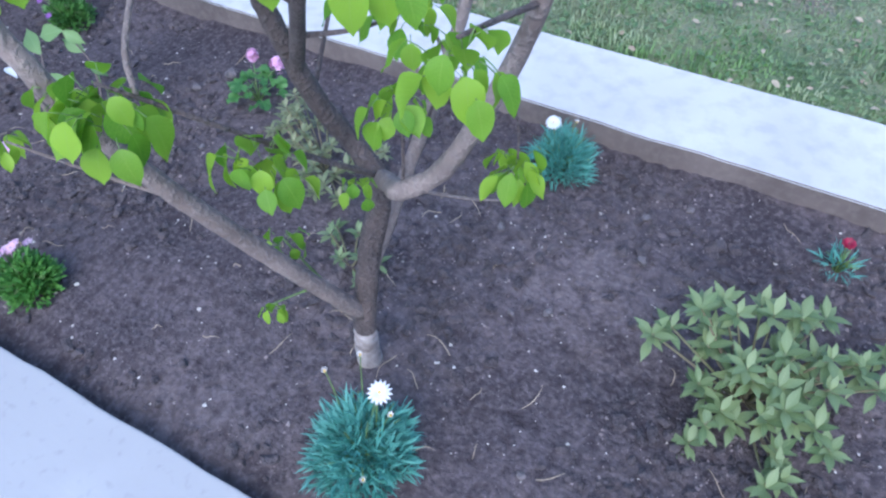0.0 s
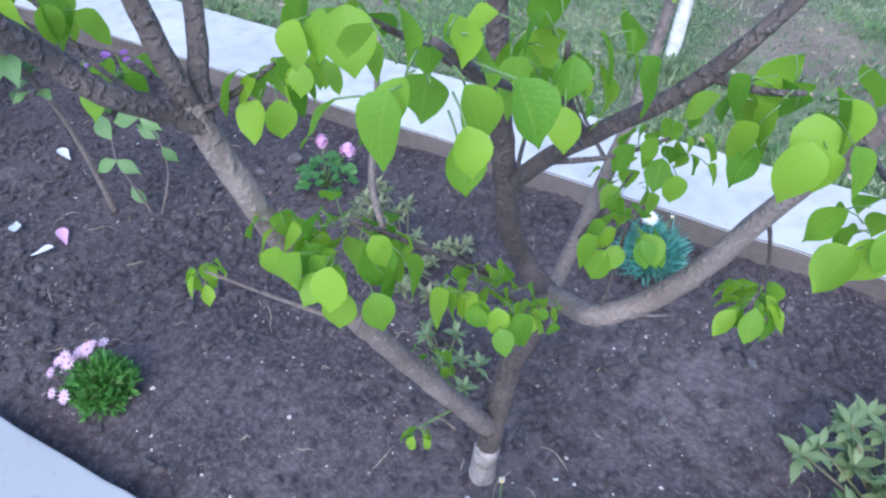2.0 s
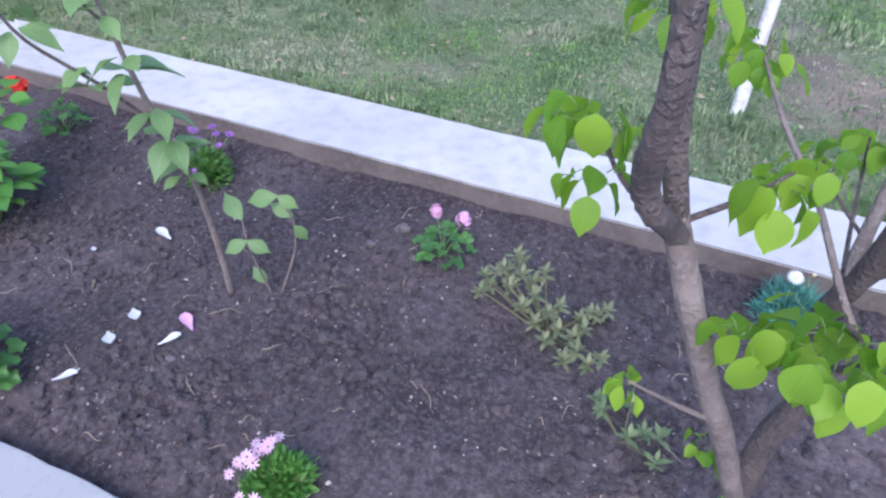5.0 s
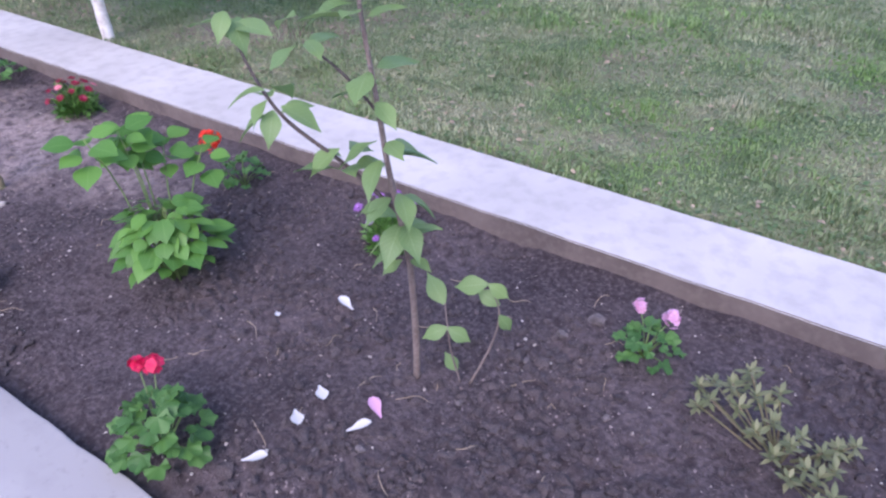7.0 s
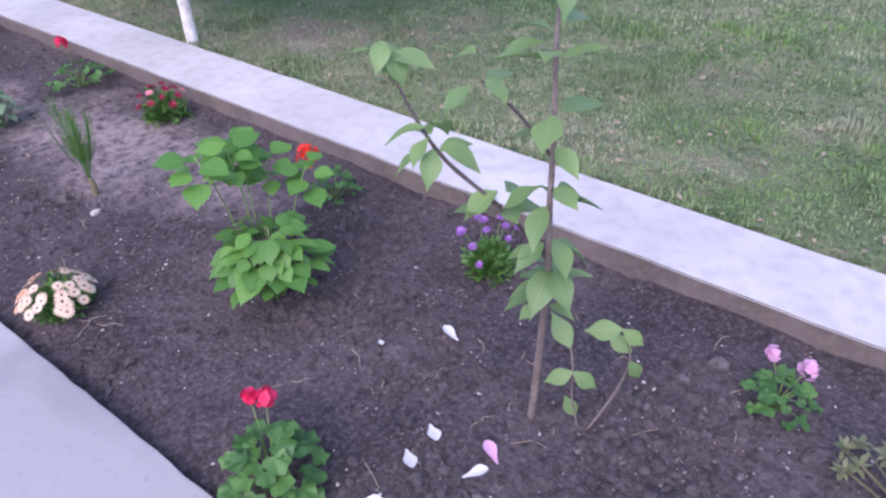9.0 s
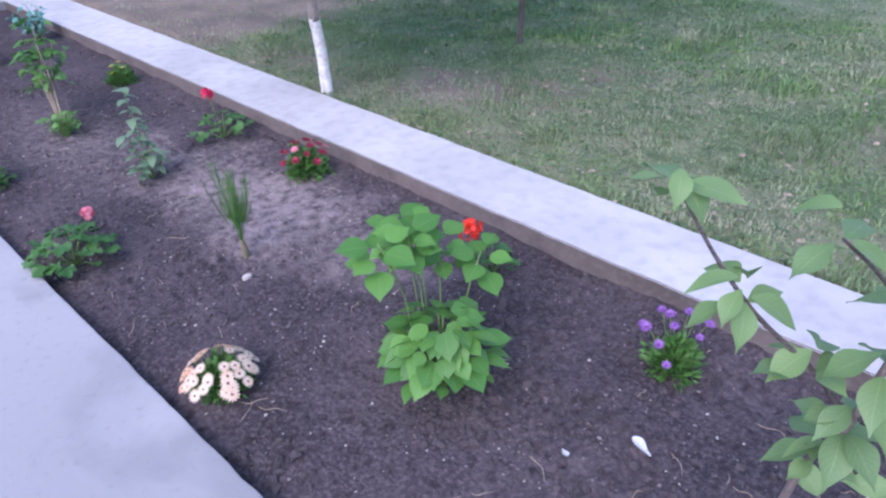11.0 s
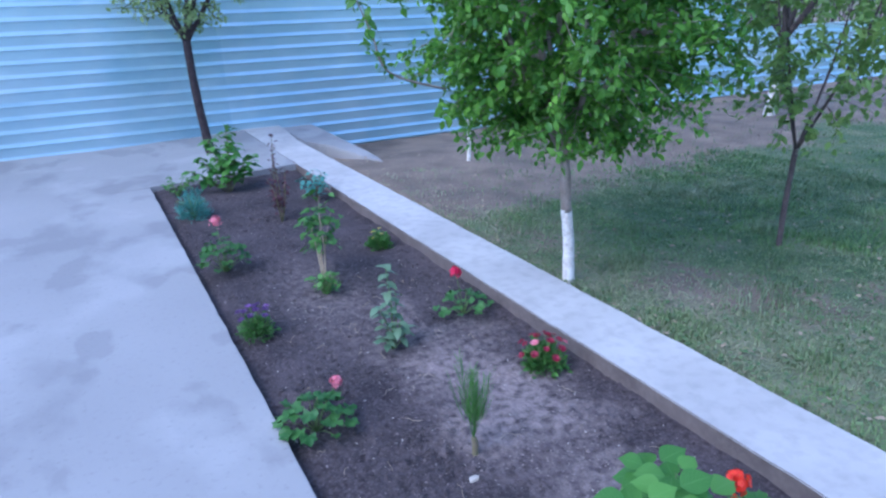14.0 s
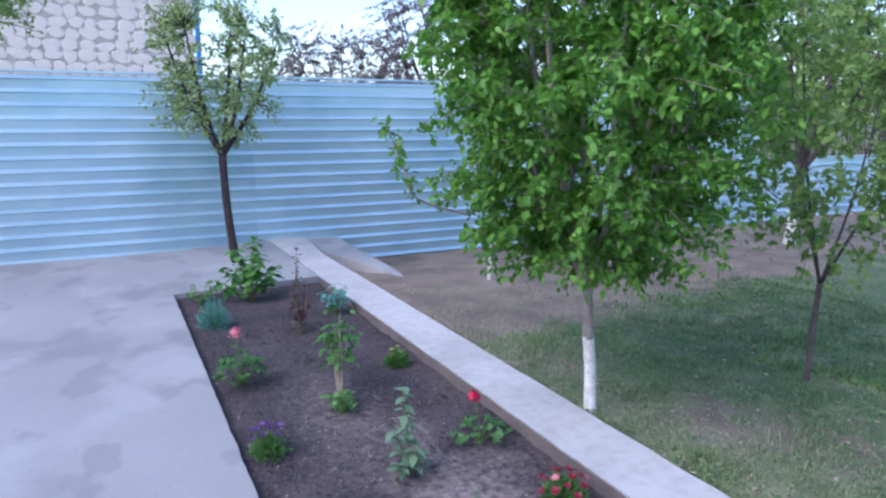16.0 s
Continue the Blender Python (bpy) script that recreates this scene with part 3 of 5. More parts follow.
# ---- unseen plain walls, added to block low sky from the fence ----
PLASTER = surface("plaster", (0.30, 0.27, 0.25), (0.24, 0.215, 0.2), 1.5, 0.9, fine=(0.36, 0.33, 0.3), fine_scale=25, bump=0.2)
for name, outline, label in (("unseen_wall_south", [(-7.75, -4.85), (14.0, -4.85), (14.0, -4.6), (-7.75, -4.6)], "unseen plain wall added to darken the fence's reflections"), ("unseen_wall_west", [(-7.75, -4.6), (-7.5, -4.6), (-7.5, 10.6), (-7.75, 10.6)], "unseen plain side wall added to cut low sky light")):
    tagged(new(name, mesh_of(prism(outline, -0.2, 2.2, 0.01), name, PLASTER)), label, "wall", kind="structure")

# ---- trees ----
LEAF_KINDS = ((0.25, 0.3, 0.0), (0.1, 0.5, 0.03), (0.35, 0.15, -0.02))


def crown_leaves(r, spots, length, profile=OVAL_LEAF):
    kinds = [leaf_data(profile[::2] if len(profile) > 6 else profile, 1.0, f, d, 0) for f, d, w in LEAF_KINDS]
    out = []
    for p in spots:
        v, f, u = kinds[r.randrange(3)]
        way = any_way(r, -0.25)
        out.append((v, f, u, aim(p, way, any_way(r, 1.3), length * r.uniform(0.65, 1.25))))
    return out


def tree(x, y, z, label, lime, fork, top, radii, limbs, twigs, leaves, leaf_len, leaf_mat, trunk_r, seed, bark=BARK, lean=(0, 0), crown_at=None, spread_limbs=1.0, name="tree", group="", droop=None):
    """A young tree: limewashed or bare trunk, limbs from the fork, twigs and single leaves."""
    r = random.Random(seed)
    base = thing(name, x, y, z, label, "tree", group)
    fk = Vector((lean[0], lean[1], fork))
    mid = fk * 0.5 + Vector((r.uniform(-0.02, 0.02), r.uniform(-0.02, 0.02), 0))
    if lime > 0:
        a = fk * (lime / fork)
        limb("limewashed_trunk", base, [(0, 0, -0.06), (0, 0, 0.02), a * 0.5 + Vector((0.008, 0, 0)), a], [trunk_r * 1.25, trunk_r * 1.12, trunk_r, trunk_r * 0.97], LIME, 10, 0.07, 5, "whitewashed lower trunk", seed)
        limb("trunk", base, [a * 0.97, (a + fk) * 0.5, fk], [trunk_r * 0.93, trunk_r * 0.88, trunk_r * 0.85], bark, 10, 0.08, 4, "", seed)
    else:
        limb("trunk", base, [(0, 0, -0.06), (0, 0, 0.02), mid, fk], [trunk_r * 1.3, trunk_r * 1.1, trunk_r, trunk_r * 0.9], bark, 10, 0.08, 5, "", seed)
    c = Vector(crown_at) if crown_at else Vector((lean[0], lean[1], (fork + top) / 2))
    ends, spots = [], []
    for i in range(limbs):
        a = 2 * math.pi * (i + r.uniform(-0.25, 0.25)) / limbs
        k = r.uniform(0.45, 0.9) * spread_limbs
        tip = c + Vector((radii[0] * k * math.cos(a), radii[1] * k * math.sin(a), radii[2] * r.uniform(0.2, 0.85)))
        m = fk.lerp(tip, 0.45) + Vector((math.cos(a), math.sin(a), -0.4)) * (0.08 * radii[0])
        limb("limb", base, [fk - Vector((0, 0, 0.02)), m, tip], [trunk_r * 0.62, trunk_r * 0.42, trunk_r * 0.12], bark, 6, 0.06, 5, "", seed + i)
        p, _ = smooth_path([fk, m, tip], [1, 1, 1], 6)
        ends += p[3:]
    V, F, n0 = [], [], 0
    for i in range(twigs):
        d = any_way(r)
        tip = c + Vector((d.x * radii[0], d.y * radii[1], d.z * radii[2])) * (r.uniform(0.35, 1.0) ** 0.6)
        tip.z = max(tip.z, fork + 0.01 + 0.15 * math.hypot(tip.x - fk.x, tip.y - fk.y))
        q = min(ends, key=lambda e: (e - tip).length_squared * r.uniform(0.7, 1.3))
        bend = q.lerp(tip, 0.5) + any_way(r) * 0.05
        p, rr = smooth_path([q, bend, tip], [trunk_r * 0.13, trunk_r * 0.09, 0.0012], 2)
        v, f = tube_data(p, rr, 4)
        V += [tuple(w) for w in v]
        F += [tuple(w + n0 for w in g) for g in f]
        n0 = len(V)
        for k in range(leaves):
            t = r.uniform(0.25, 1.05)
            s = q.lerp(bend, t * 2) if t < 0.5 else bend.lerp(tip, t * 2 - 1)
            spots.append(s + any_way(r) * r.uniform(0.005, 0.06))
    if droop:
        limb("side_shoot", base, droop, [0.006, 0.005, 0.004, 0.002], bark, 6, 0.05, 4)
        p, _ = smooth_path(droop, [1] * len(droop), 8)
        spots += [q + any_way(r) * r.uniform(0.01, 0.045) for q in p[8:] for _ in range(4)]
    piece("branchwork", raw_mesh("branchwork", V, F, bark, True), base)["kind"] = "stuff"
    piece("crown", joined("crown", leaf_mat, crown_leaves(r, spots, leaf_len)), base)["kind"] = "stuff"
    return base


tree(1.785, 4.745, 0.035, "young tree with dense green crown and whitewashed trunk", 0.43, 0.72, 2.95, (0.97, 0.97, 1.22), 11, 760, 60, 0.043, LEAF_TREE, 0.032, 11, BARK_BEIGE, (-0.03, 0.03), (0.02, 0.06, 1.74), name="young_tree", droop=((-0.72, 0.05, 1.12), (-1.02, 0.0, 1.22), (-1.08, 0.02, 1.38), (-1.15, 0.03, 1.55)))
tree(3.31, 4.55, 0.0, "slender young tree with sparse light leaves on open branches", 0.0, 0.62, 2.6, (0.85, 0.85, 1.05), 4, 210, 20, 0.052, LEAF_LIGHT, 0.017, 12, BARK, (0.10, 0.05), (0.1, 0.0, 1.65), name="young_tree")
tree(2.36, 0.63, 0.04, "thin young lawn tree with flaking whitewash on its trunk", 0.55, 0.8, 2.4, (0.5, 0.5, 0.75), 5, 60, 14, 0.05, LEAF_LIGHT, 0.026, 13, BARK, (0.06, 0.0), (0.05, 0, 1.75), name="young_tree")
tree(0.76, 9.58, 0.02, "leaning dark-barked tree with a thin pale green crown by the fence", 0.0, 1.2, 3.1, (0.84, 0.75, 0.92), 5, 340, 16, 0.05, LEAF_PALE, 0.045, 14, BARK_DARK, (-0.07, 0.05), (-0.10, 0.05, 2.15), name="young_tree")
tree(7.4, 7.72, -0.01, "garden tree with whitewashed trunk near the far fence", 0.5, 0.97, 3.0, (1.0, 1.0, 1.0), 7, 170, 22, 0.07, LEAF_LIGHT, 0.066, 15, BARK, (0.1, 0), (0.2, 0, 2.1), name="young_tree")
tree(2.88, 7.68, 0.0, "small sapling with whitewashed stem on bare dirt", 0.55, 0.8, 1.9, (0.35, 0.35, 0.5), 4, 40, 12, 0.05, LEAF_TREE, 0.018, 16, BARK, (0.0, 0), (0, 0, 1.3), name="young_tree")
tree(5.1, 7.75, 0.0, "garden tree with whitewashed trunk behind the lawn", 0.6, 0.95, 2.6, (0.7, 0.7, 0.8), 5, 90, 16, 0.06, LEAF_TREE, 0.05, 17, BARK, (0.05, 0), (0, 0, 1.8), name="young_tree")
tree(5.7, 4.9, 0.0, "slim sapling with open crown on the lawn", 0.0, 0.9, 2.6, (0.7, 0.7, 0.8), 5, 130, 18, 0.062, LEAF_LIGHT, 0.026, 18, BARK, (0.06, 0), (0, 0, 1.8), name="young_tree")
tree(-2.2, 9.4, 0.02, "yard tree with hanging leafy branches beside the fence", 0.0, 1.5, 3.5, (0.95, 0.6, 0.65), 7, 190, 18, 0.05, LEAF_LIGHT, 0.05, 19, BARK, (0.0, 0.0), (0.62, -0.1, 2.7), name="young_tree")


# ---- beyond the fence ----


def far_tree(x, y, height, spread_r, leaf_mat, seed, label, leaf_len=0.13, twigs=300, leaves=16):
    return tree(x, y, -0.1, label, 0.0, height * 0.22, height, (spread_r, spread_r, height * 0.42), 9, twigs, leaves, leaf_len, leaf_mat, 0.075 if leaf_mat is LEAF_DRY else 0.12, seed, BARK, (0.1, 0), (0, 0, height * 0.56), name="far_tree", group="trees beyond the fence")


for i, (x, y, h, w, mat_, lab) in enumerate((
        (6.6, 23.2, 4.9, 2.6, LEAF_DRY, "bare brownish tree beyond the fence"),
        (9.6, 22.2, 6.8, 2.8, LEAF_DRY, "tall bare greyish tree beyond the fence"),
        (12.8, 21.2, 6.2, 2.8, LEAF_DRY, "bare greyish tree beyond the fence"),
        (16.1, 19.2, 6.6, 3.0, LEAF_LIGHT, "light green tree beyond the fence"),
        (19.5, 17.3, 7.0, 3.2, LEAF_LIGHT, "light green tree beyond the fence"),
        (22.5, 14.9, 6.4, 3.2, LEAF_LIGHT, "light green tree beyond the fence"),
        (26.0, 13.0, 5.8, 3.2, LEAF_TREE, "green tree beyond the fence"),
        (17.7, 22.6, 8.4, 3.6, LEAF_TREE, "tall green tree beyond the fence"),
        (24.5, 19.3, 8.2, 3.8, LEAF_LIGHT, "tall light green tree beyond the fence"))):
    bare = mat_ is LEAF_DRY
    far_tree(x, y, h, w, mat_, 40 + i, lab, 0.085 if bare else 0.15, 480 if bare else 300, 22 if bare else 20)


def hedge(x0, y0, x1, y1, height, depth, leaf_mat, n, seed, label):
    r = random.Random(seed)
    spots = []
    for i in range(n):
        t = r.random()
        spots.append(Vector(((x1 - x0) * t + r.gauss(0, depth / 3), (y1 - y0) * t + r.gauss(0, depth / 3), height * r.random() ** 0.6 * (0.8 + 0.3 * noise.noise(Vector((t * 9, seed, 0)))))))
    base = thing("hedge", x0, y0, -0.1, label, "hedge")
    piece("foliage", joined("foliage", leaf_mat, crown_leaves(r, spots, 0.08 if leaf_mat is LEAF_DRY else 0.13)), base)["kind"] = "stuff"
    V, F, k = [], [], 0
    for i in range(70):
        t = r.random()
        p = Vector(((x1 - x0) * t, (y1 - y0) * t, 0))
        v, f = tube_data([p, p + Vector((r.gauss(0, .2), r.gauss(0, .2), height * 0.5)), p + Vector((r.gauss(0, .4), r.gauss(0, .4), height * r.uniform(.8, 1.0)))], [0.03, 0.02, 0.004], 4)
        V += [tuple(w) for w in v]
        F += [tuple(w + k for w in g) for g in f]
        k = len(V)
    piece("stem_tangle", raw_mesh("stem_tangle", V, F, BARK), base)["kind"] = "stuff"


hedge(3.3, 19.8, 12.1, 20.8, 3.4, 1.2, LEAF_DRY, 9000, 3, "brown twiggy hedge behind the metal fence")
hedge(13.0, 17.0, 27.0, 15.0, 3.2, 1.5, LEAF_LIGHT, 7000, 4, "overgrown olive-green hedge behind the far fence")


def stone_house():
    base = thing("stone_house", -3.75, 15.5, 0.0, "house wall of pale irregular rubble stone behind the fence", "house")
    bm = bmesh.new()
    bmesh.ops.create_cube(bm, size=1.0, matrix=Matrix.Translation((0, 3.0, 2.6)) @ Matrix.Diagonal((9.9, 6.03, 5.2, 1)))
    piece("wall", mesh_of(bm, "wall", MORTAR), base, None, "mortar joints of the wall")
    bm = bmesh.new()
    vs = [bm.verts.new(p) for p in ((-5.3, -0.5, 5.15), (5.3, -0.5, 5.15), (5.3, 3.0, 6.9), (-5.3, 3.0, 6.9), (-5.3, 6.5, 5.15), (5.3, 6.5, 5.15))]
    bm.faces.new((vs[0], vs[1], vs[2], vs[3]))
    bm.faces.new((vs[3], vs[2], vs[5], vs[4]))
    bmesh.ops.solidify(bm, geom=bm.faces[:], thickness=0.12)
    piece("roof", mesh_of(bm, "roof", POST), base)
    r = random.Random(21)
    forms = []
    for k in range(6):
        pts = []
        n = 7
        for i in range(n):
            a = 2 * math.pi * i / n + r.uniform(-0.2, 0.2)
            pts.append((0.5 * math.cos(a) * r.uniform(0.85, 1.12), 0.5 * math.sin(a) * r.uniform(0.85, 1.12)))
        v = [(x, 0.0, z) for x, z in pts] + [(x * 0.86, -0.9, z * 0.86) for x, z in pts] + [(0, -1.1, 0)]
        f = [(i, (i + 1) % n, n + (i + 1) % n, n + i) for i in range(n)] + [(n + i, n + (i + 1) % n, 2 * n) for i in range(n)]
        forms.append(raw_mesh("stone", v, f, HOUSE_STONE))
    for row in range(13):
        x = 1.7 + r.uniform(0, 0.15)
        while x < 4.9:
            w, h = r.uniform(0.2, 0.36), r.uniform(0.16, 0.22)
            m = Matrix.Translation((x + w / 2, -0.012, 1.9 + row * 0.185 + r.uniform(-0.02, 0.02))) @ Matrix.Rotation(r.uniform(-0.25, 0.25), 4, "Y") @ Matrix.Diagonal((w * 1.10, 0.02, h * 1.13, 1))
            piece("stone", forms[r.randrange(6)], base, m)
            x += w * 0.94
    limb("downpipe", base, [(5.02, -0.1, 0.0), (5.02, -0.1, 2.0), (5.02, -0.1, 5.0)], [0.045, 0.045, 0.045], PIPE_BLUE, 10, 0.0, 3, "bright blue downpipe")


stone_house()

# ---- grass ----


def build_grass():
    r = np.random.RandomState(4)
    V, F, U = [], [], []
    count = 0
    cells = ((1.73, 3.4, -2.2, 7.6, 85000), (3.4, 5.4, -1.5, 7.6, 44000), (5.4, 10.0, 0.0, 9.0, 20000))
    for x0, x1, y0, y1, n in cells:
        for x, y, a, s, b, t in zip(r.uniform(x0, x1, n), r.uniform(y0, y1, n), r.uniform(0, 6.283, n), r.uniform(0.5, 1.0, n), r.uniform(0.2, 1.2, n), r.rand(n)):
            c = cover_at(x, y) * (0.75 + 0.6 * noise.noise(Vector((x * 3.5, y * 3.5, 5.0))))
            if t > c + 0.06:
                continue
            z = ground_height(x, y) + 0.05 * (x < 1.75) - 0.003
            tuft = max(0.0, noise.noise(Vector((x * 2.6, y * 2.6, 12.0))) + 0.4 * noise.noise(Vector((x * 8, y * 8, 2.0))))
            L = (0.026 + 0.075 * tuft) * s * (1.0 if x < 3.4 else 1.3)
            w = 0.0034 * (1.0 if x < 3.4 else 1.7)
            ca, sa = math.cos(a), math.sin(a)
            lx, ly = ca * L * b * 0.7, sa * L * b * 0.7
            px, py = -sa * w, ca * w
            k = len(V)
            V += [(x - px, y - py, z), (x + px, y + py, z), (x + px * .8 + lx * .45, y + py * .8 + ly * .45, z + L * .6), (x - px * .8 + lx * .45, y - py * .8 + ly * .45, z + L * .6), (x + lx, y + ly, z + L * (1 - 0.25 * b))]
            F += [(k, k + 1, k + 2, k + 3), (k + 3, k + 2, k + 4)]
            U += [(-.5, 0), (.5, 0), (.5, .6), (-.5, .6), (.5, 1)]
    tagged(new("grass", raw_mesh("grass", V, F, GRASS, False, U)), "short patchy lawn grass", "grass", kind="stuff")


build_grass()


def lawn_weeds():
    """Flat broad leaves and dry litter in the turf."""
    r = random.Random(31)
    for name, mat_, n, size, label in (("lawn_weeds", WEED, 17000, 0.027, "small broad weed leaves in the lawn"), ("lawn_litter", STRAW, 1700, 0.03, "pale dry leaf litter on lawn and dirt")):
        out = []
        for i in range(n):
            x, y = 1.74 + 4.5 * r.random() ** 1.3, r.uniform(-1.5, 8.5)
            if name == "lawn_weeds" and cover_at(x, y) < 0.4:
                continue
            v, f, u = leaf_data(OVAL_LEAF[::2], 1.0, 0.2, 0.25)
            a = r.uniform(0, 6.28)
            out.append((v, f, u, aim((x, y, ground_height(x, y) + 0.05 * (x < 1.75) + r.uniform(0.006, 0.03)), (math.cos(a), math.sin(a), r.uniform(-0.1, 0.5)), (r.gauss(0, .3), r.gauss(0, .3), 1), size * r.uniform(0.5, 1.2))))
        tagged(new(name, joined(name, mat_, out)), label, "litter" if "litter" in name else "weeds", kind="stuff")


lawn_weeds()

# ---- the soil's crumbs, chips, straws and stones ----


def build_crumbs():
    r = random.Random(77)
    forms = [blob_data(r, 1.0, k) for k in range(8)]
    for name, mat_, n, lo, hi, label, cat in (("soil_clods", CLOD, 46000, 0.0022, 0.0165, "loose crumbs and clods of dark soil", "soil clods"), ("soil_crumbs", CRUMB, 20000, 0.0012, 0.005, "paler dry soil crumbs", "soil crumbs"), ("pale_chips", CHIP, 1300, 0.0015, 0.005, "scattered pale chips and husks on the soil", "chips")):
        V, F, k = [], [], 0
        for i in range(n):
            x, y = r.uniform(BED_W0 + 0.02, BED_W1 - 0.02), -1.6 + 9.5 * r.random() ** 1.25
            if cat == "soil clods" and y > 2 and dry_at(x, y) > r.uniform(0.1, 0.5):
                continue
            if cat != "chips" and (y < 2 or dry_at(x, y) < 0.3) and noise.noise(Vector((x * 2.2, y * 2.2, 8.0))) + 0.5 * noise.noise(Vector((x * 7, y * 7, 3.0))) < r.uniform(-0.3, 0.5):
                continue
            s = lo + (hi - lo) * r.random() ** 3.2
            s *= 1.0 if y < 3.0 or cat != "soil clods" else 0.55
            v, f = forms[r.randrange(8)]
            a = r.uniform(0, 6.28)
            ca, sa = math.cos(a), math.sin(a)
            z = bed_height(x, y) + s * 0.3
            st = r.uniform(0.7, 1.6)
            fl = 0.5 if cat == "chips" else 1.0
            V += [(x + s * (ca * p[0] * st - sa * p[1]), y + s * (sa * p[0] * st + ca * p[1]), z + s * p[2] * fl) for p in v]
            F += [tuple(q + k for q in g) for g in f]
            k = len(V)
        tagged(new(name, raw_mesh(name, V, F, mat_, False)), label, cat, kind="stuff")


build_crumbs()


def bed_stone(x, y, s, seed):
    r = random.Random(seed)
    bm = bmesh.new()
    bmesh.ops.create_icosphere(bm, subdivisions=2, radius=1.0)
    for v in bm.verts:
        k = 1 + 0.35 * noise.noise(v.co * 1.4 + Vector((seed * 2.0, 0, 0))) + 0.25 * noise.noise(v.co * 3.5 + Vector((0, seed * 2.0, 0)))
        v.co = Vector((v.co.x * k * 1.1, v.co.y * k * 0.85, v.co.z * k * 0.75)) * s
    ob = new("stone", mesh_of(bm, "stone", STONE))
    ob.location, ob.rotation_euler = (x, y, bed_height(x, y) + s * 0.4), (0, 0, r.uniform(0, 6))
    tagged(ob, "small grey stone lying on the soil", "stone", "stones in the bed")


for i, (x, y, s) in enumerate(((0.952, 0.08, 0.014), (0.706, 0.232, 0.012), (1.105, 1.554, 0.024), (0.66, 0.31, 0.008), (0.44, 3.305, 0.008), (1.33, 2.755, 0.008), (0.36, 1.86, 0.012), (1.0, 1.62, 0.016), (0.3, 1.95, 0.009), (0.85, 1.66, 0.012), (0.62, 1.74, 0.010), (0.78, 1.4, 0.011), (0.3, 0.12, 0.01), (0.9, 0.45, 0.012), (1.12, 0.12, 0.014), (1.2, 0.02, 0.012))):
    bed_stone(x, y, s, i + 1)
white_stone = new("stone", mesh_of(prism([(0.02 * math.cos(a), 0.014 * math.sin(a)) for a in (0, 0.7, 1.6, 2.3, 3.2, 4.0, 5.2)], 0, 0.014, 0.004), "stone", CHIP))
white_stone.location = (0.515, 3.655, bed_height(0.515, 3.655) - 0.002)
tagged(white_stone, "white stone chip beside the palm seedling", "stone")


def straw(x, y, length, angle, seed):
    r = random.Random(seed)
    c, s = math.cos(angle), math.sin(angle)
    pts = [(x + c * length * t - s * 0.15 * length * math.sin(t * 3 + seed), y + s * length * t + c * 0.15 * length * math.sin(t * 3 + seed), 0) for t in (-0.5, -0.2, 0.15, 0.5)]
    pts = [(a, b, bed_height(a, b) + 0.004 + 0.01 * (i == 2)) for i, (a, b, _) in enumerate(pts)]
    p, rr = smooth_path(pts, [0.0009, 0.0013, 0.0011, 0.0006], 3)
    v, f = tube_data(p, rr, 5)
    tagged(new("dry_stalk", raw_mesh("dry_stalk", v, f, STRAW)), "dry straw-coloured stalk lying on bare soil", "dry stalk", "dry stalks on the soil")


for i in range(150):
    straw(rnd.uniform(0.1, 1.25), -0.9 + 6.5 * rnd.random() ** 1.2, rnd.uniform(0.02, 0.09), rnd.uniform(0, 6.28), i)

# ---- the apricot tree over the bed ----
APRICOT_FOOT = (0.386, 0.56, 0.0)
apricot = thing("apricot_tree", *APRICOT_FOOT, "young apricot tree with spreading limbs and bright green leaves", "tree")


def at(*points):
    return [Vector(p) - Vector(APRICOT_FOOT) for p in points]


limb("limewashed_trunk", apricot, at((0.39, 0.542, -0.05), (0.389, 0.54, 0.02), (0.385, 0.535, 0.13)), [0.032, 0.028, 0.025], LIME_WORN, 12, 0.06, 5, "flaking whitewashed trunk foot", 3)
limb("trunk", apricot, at((0.385, 0.535, 0.12), (0.405, 0.53, 0.25), (0.426, 0.522, 0.36), (0.437, 0.498, 0.47), (0.432, 0.485, 0.56)), [0.024, 0.024, 0.0225, 0.021, 0.021], BARK, 12, 0.09, 5, "", 4)
limb("limb", apricot, at((0.385, 0.54, 0.19), (0.335, 0.553, 0.29), (0.265, 0.593, 0.44), (0.20, 0.638, 0.588), (0.154, 0.683, 0.71), (0.12, 0.73, 0.84), (0.106, 0.765, 0.935), (0.10, 0.782, 0.98)), [0.021, 0.018, 0.0165, 0.0155, 0.015, 0.0145, 0.014, 0.013], BARK_PALE, 10, 0.09, 5, "", 5)
limb("limb", apricot, at((0.104, 0.772, 0.955), (0.075, 0.786, 0.985), (0.045, 0.795, 1.01), (0.022, 0.803, 1.035), (0.004, 0.81, 1.065), (-0.032, 0.808, 1.115), (-0.07, 0.804, 1.175), (-0.095, 0.81, 1.27)), [0.0125, 0.012, 0.0118, 0.0115, 0.0115, 0.011, 0.010, 0.006], BARK, 9, 0.09, 4, "", 6)
limb("limb", apricot, at((0.105, 0.775, 0.96), (0.098, 0.79, 1.02), (0.094, 0.80, 1.07), (0.088, 0.808, 1.15), (0.08, 0.82, 1.3), (0.08, 0.83, 1.5)), [0.0125, 0.0115, 0.011, 0.010, 0.008, 0.004], BARK, 8, 0.08, 4, "", 7)
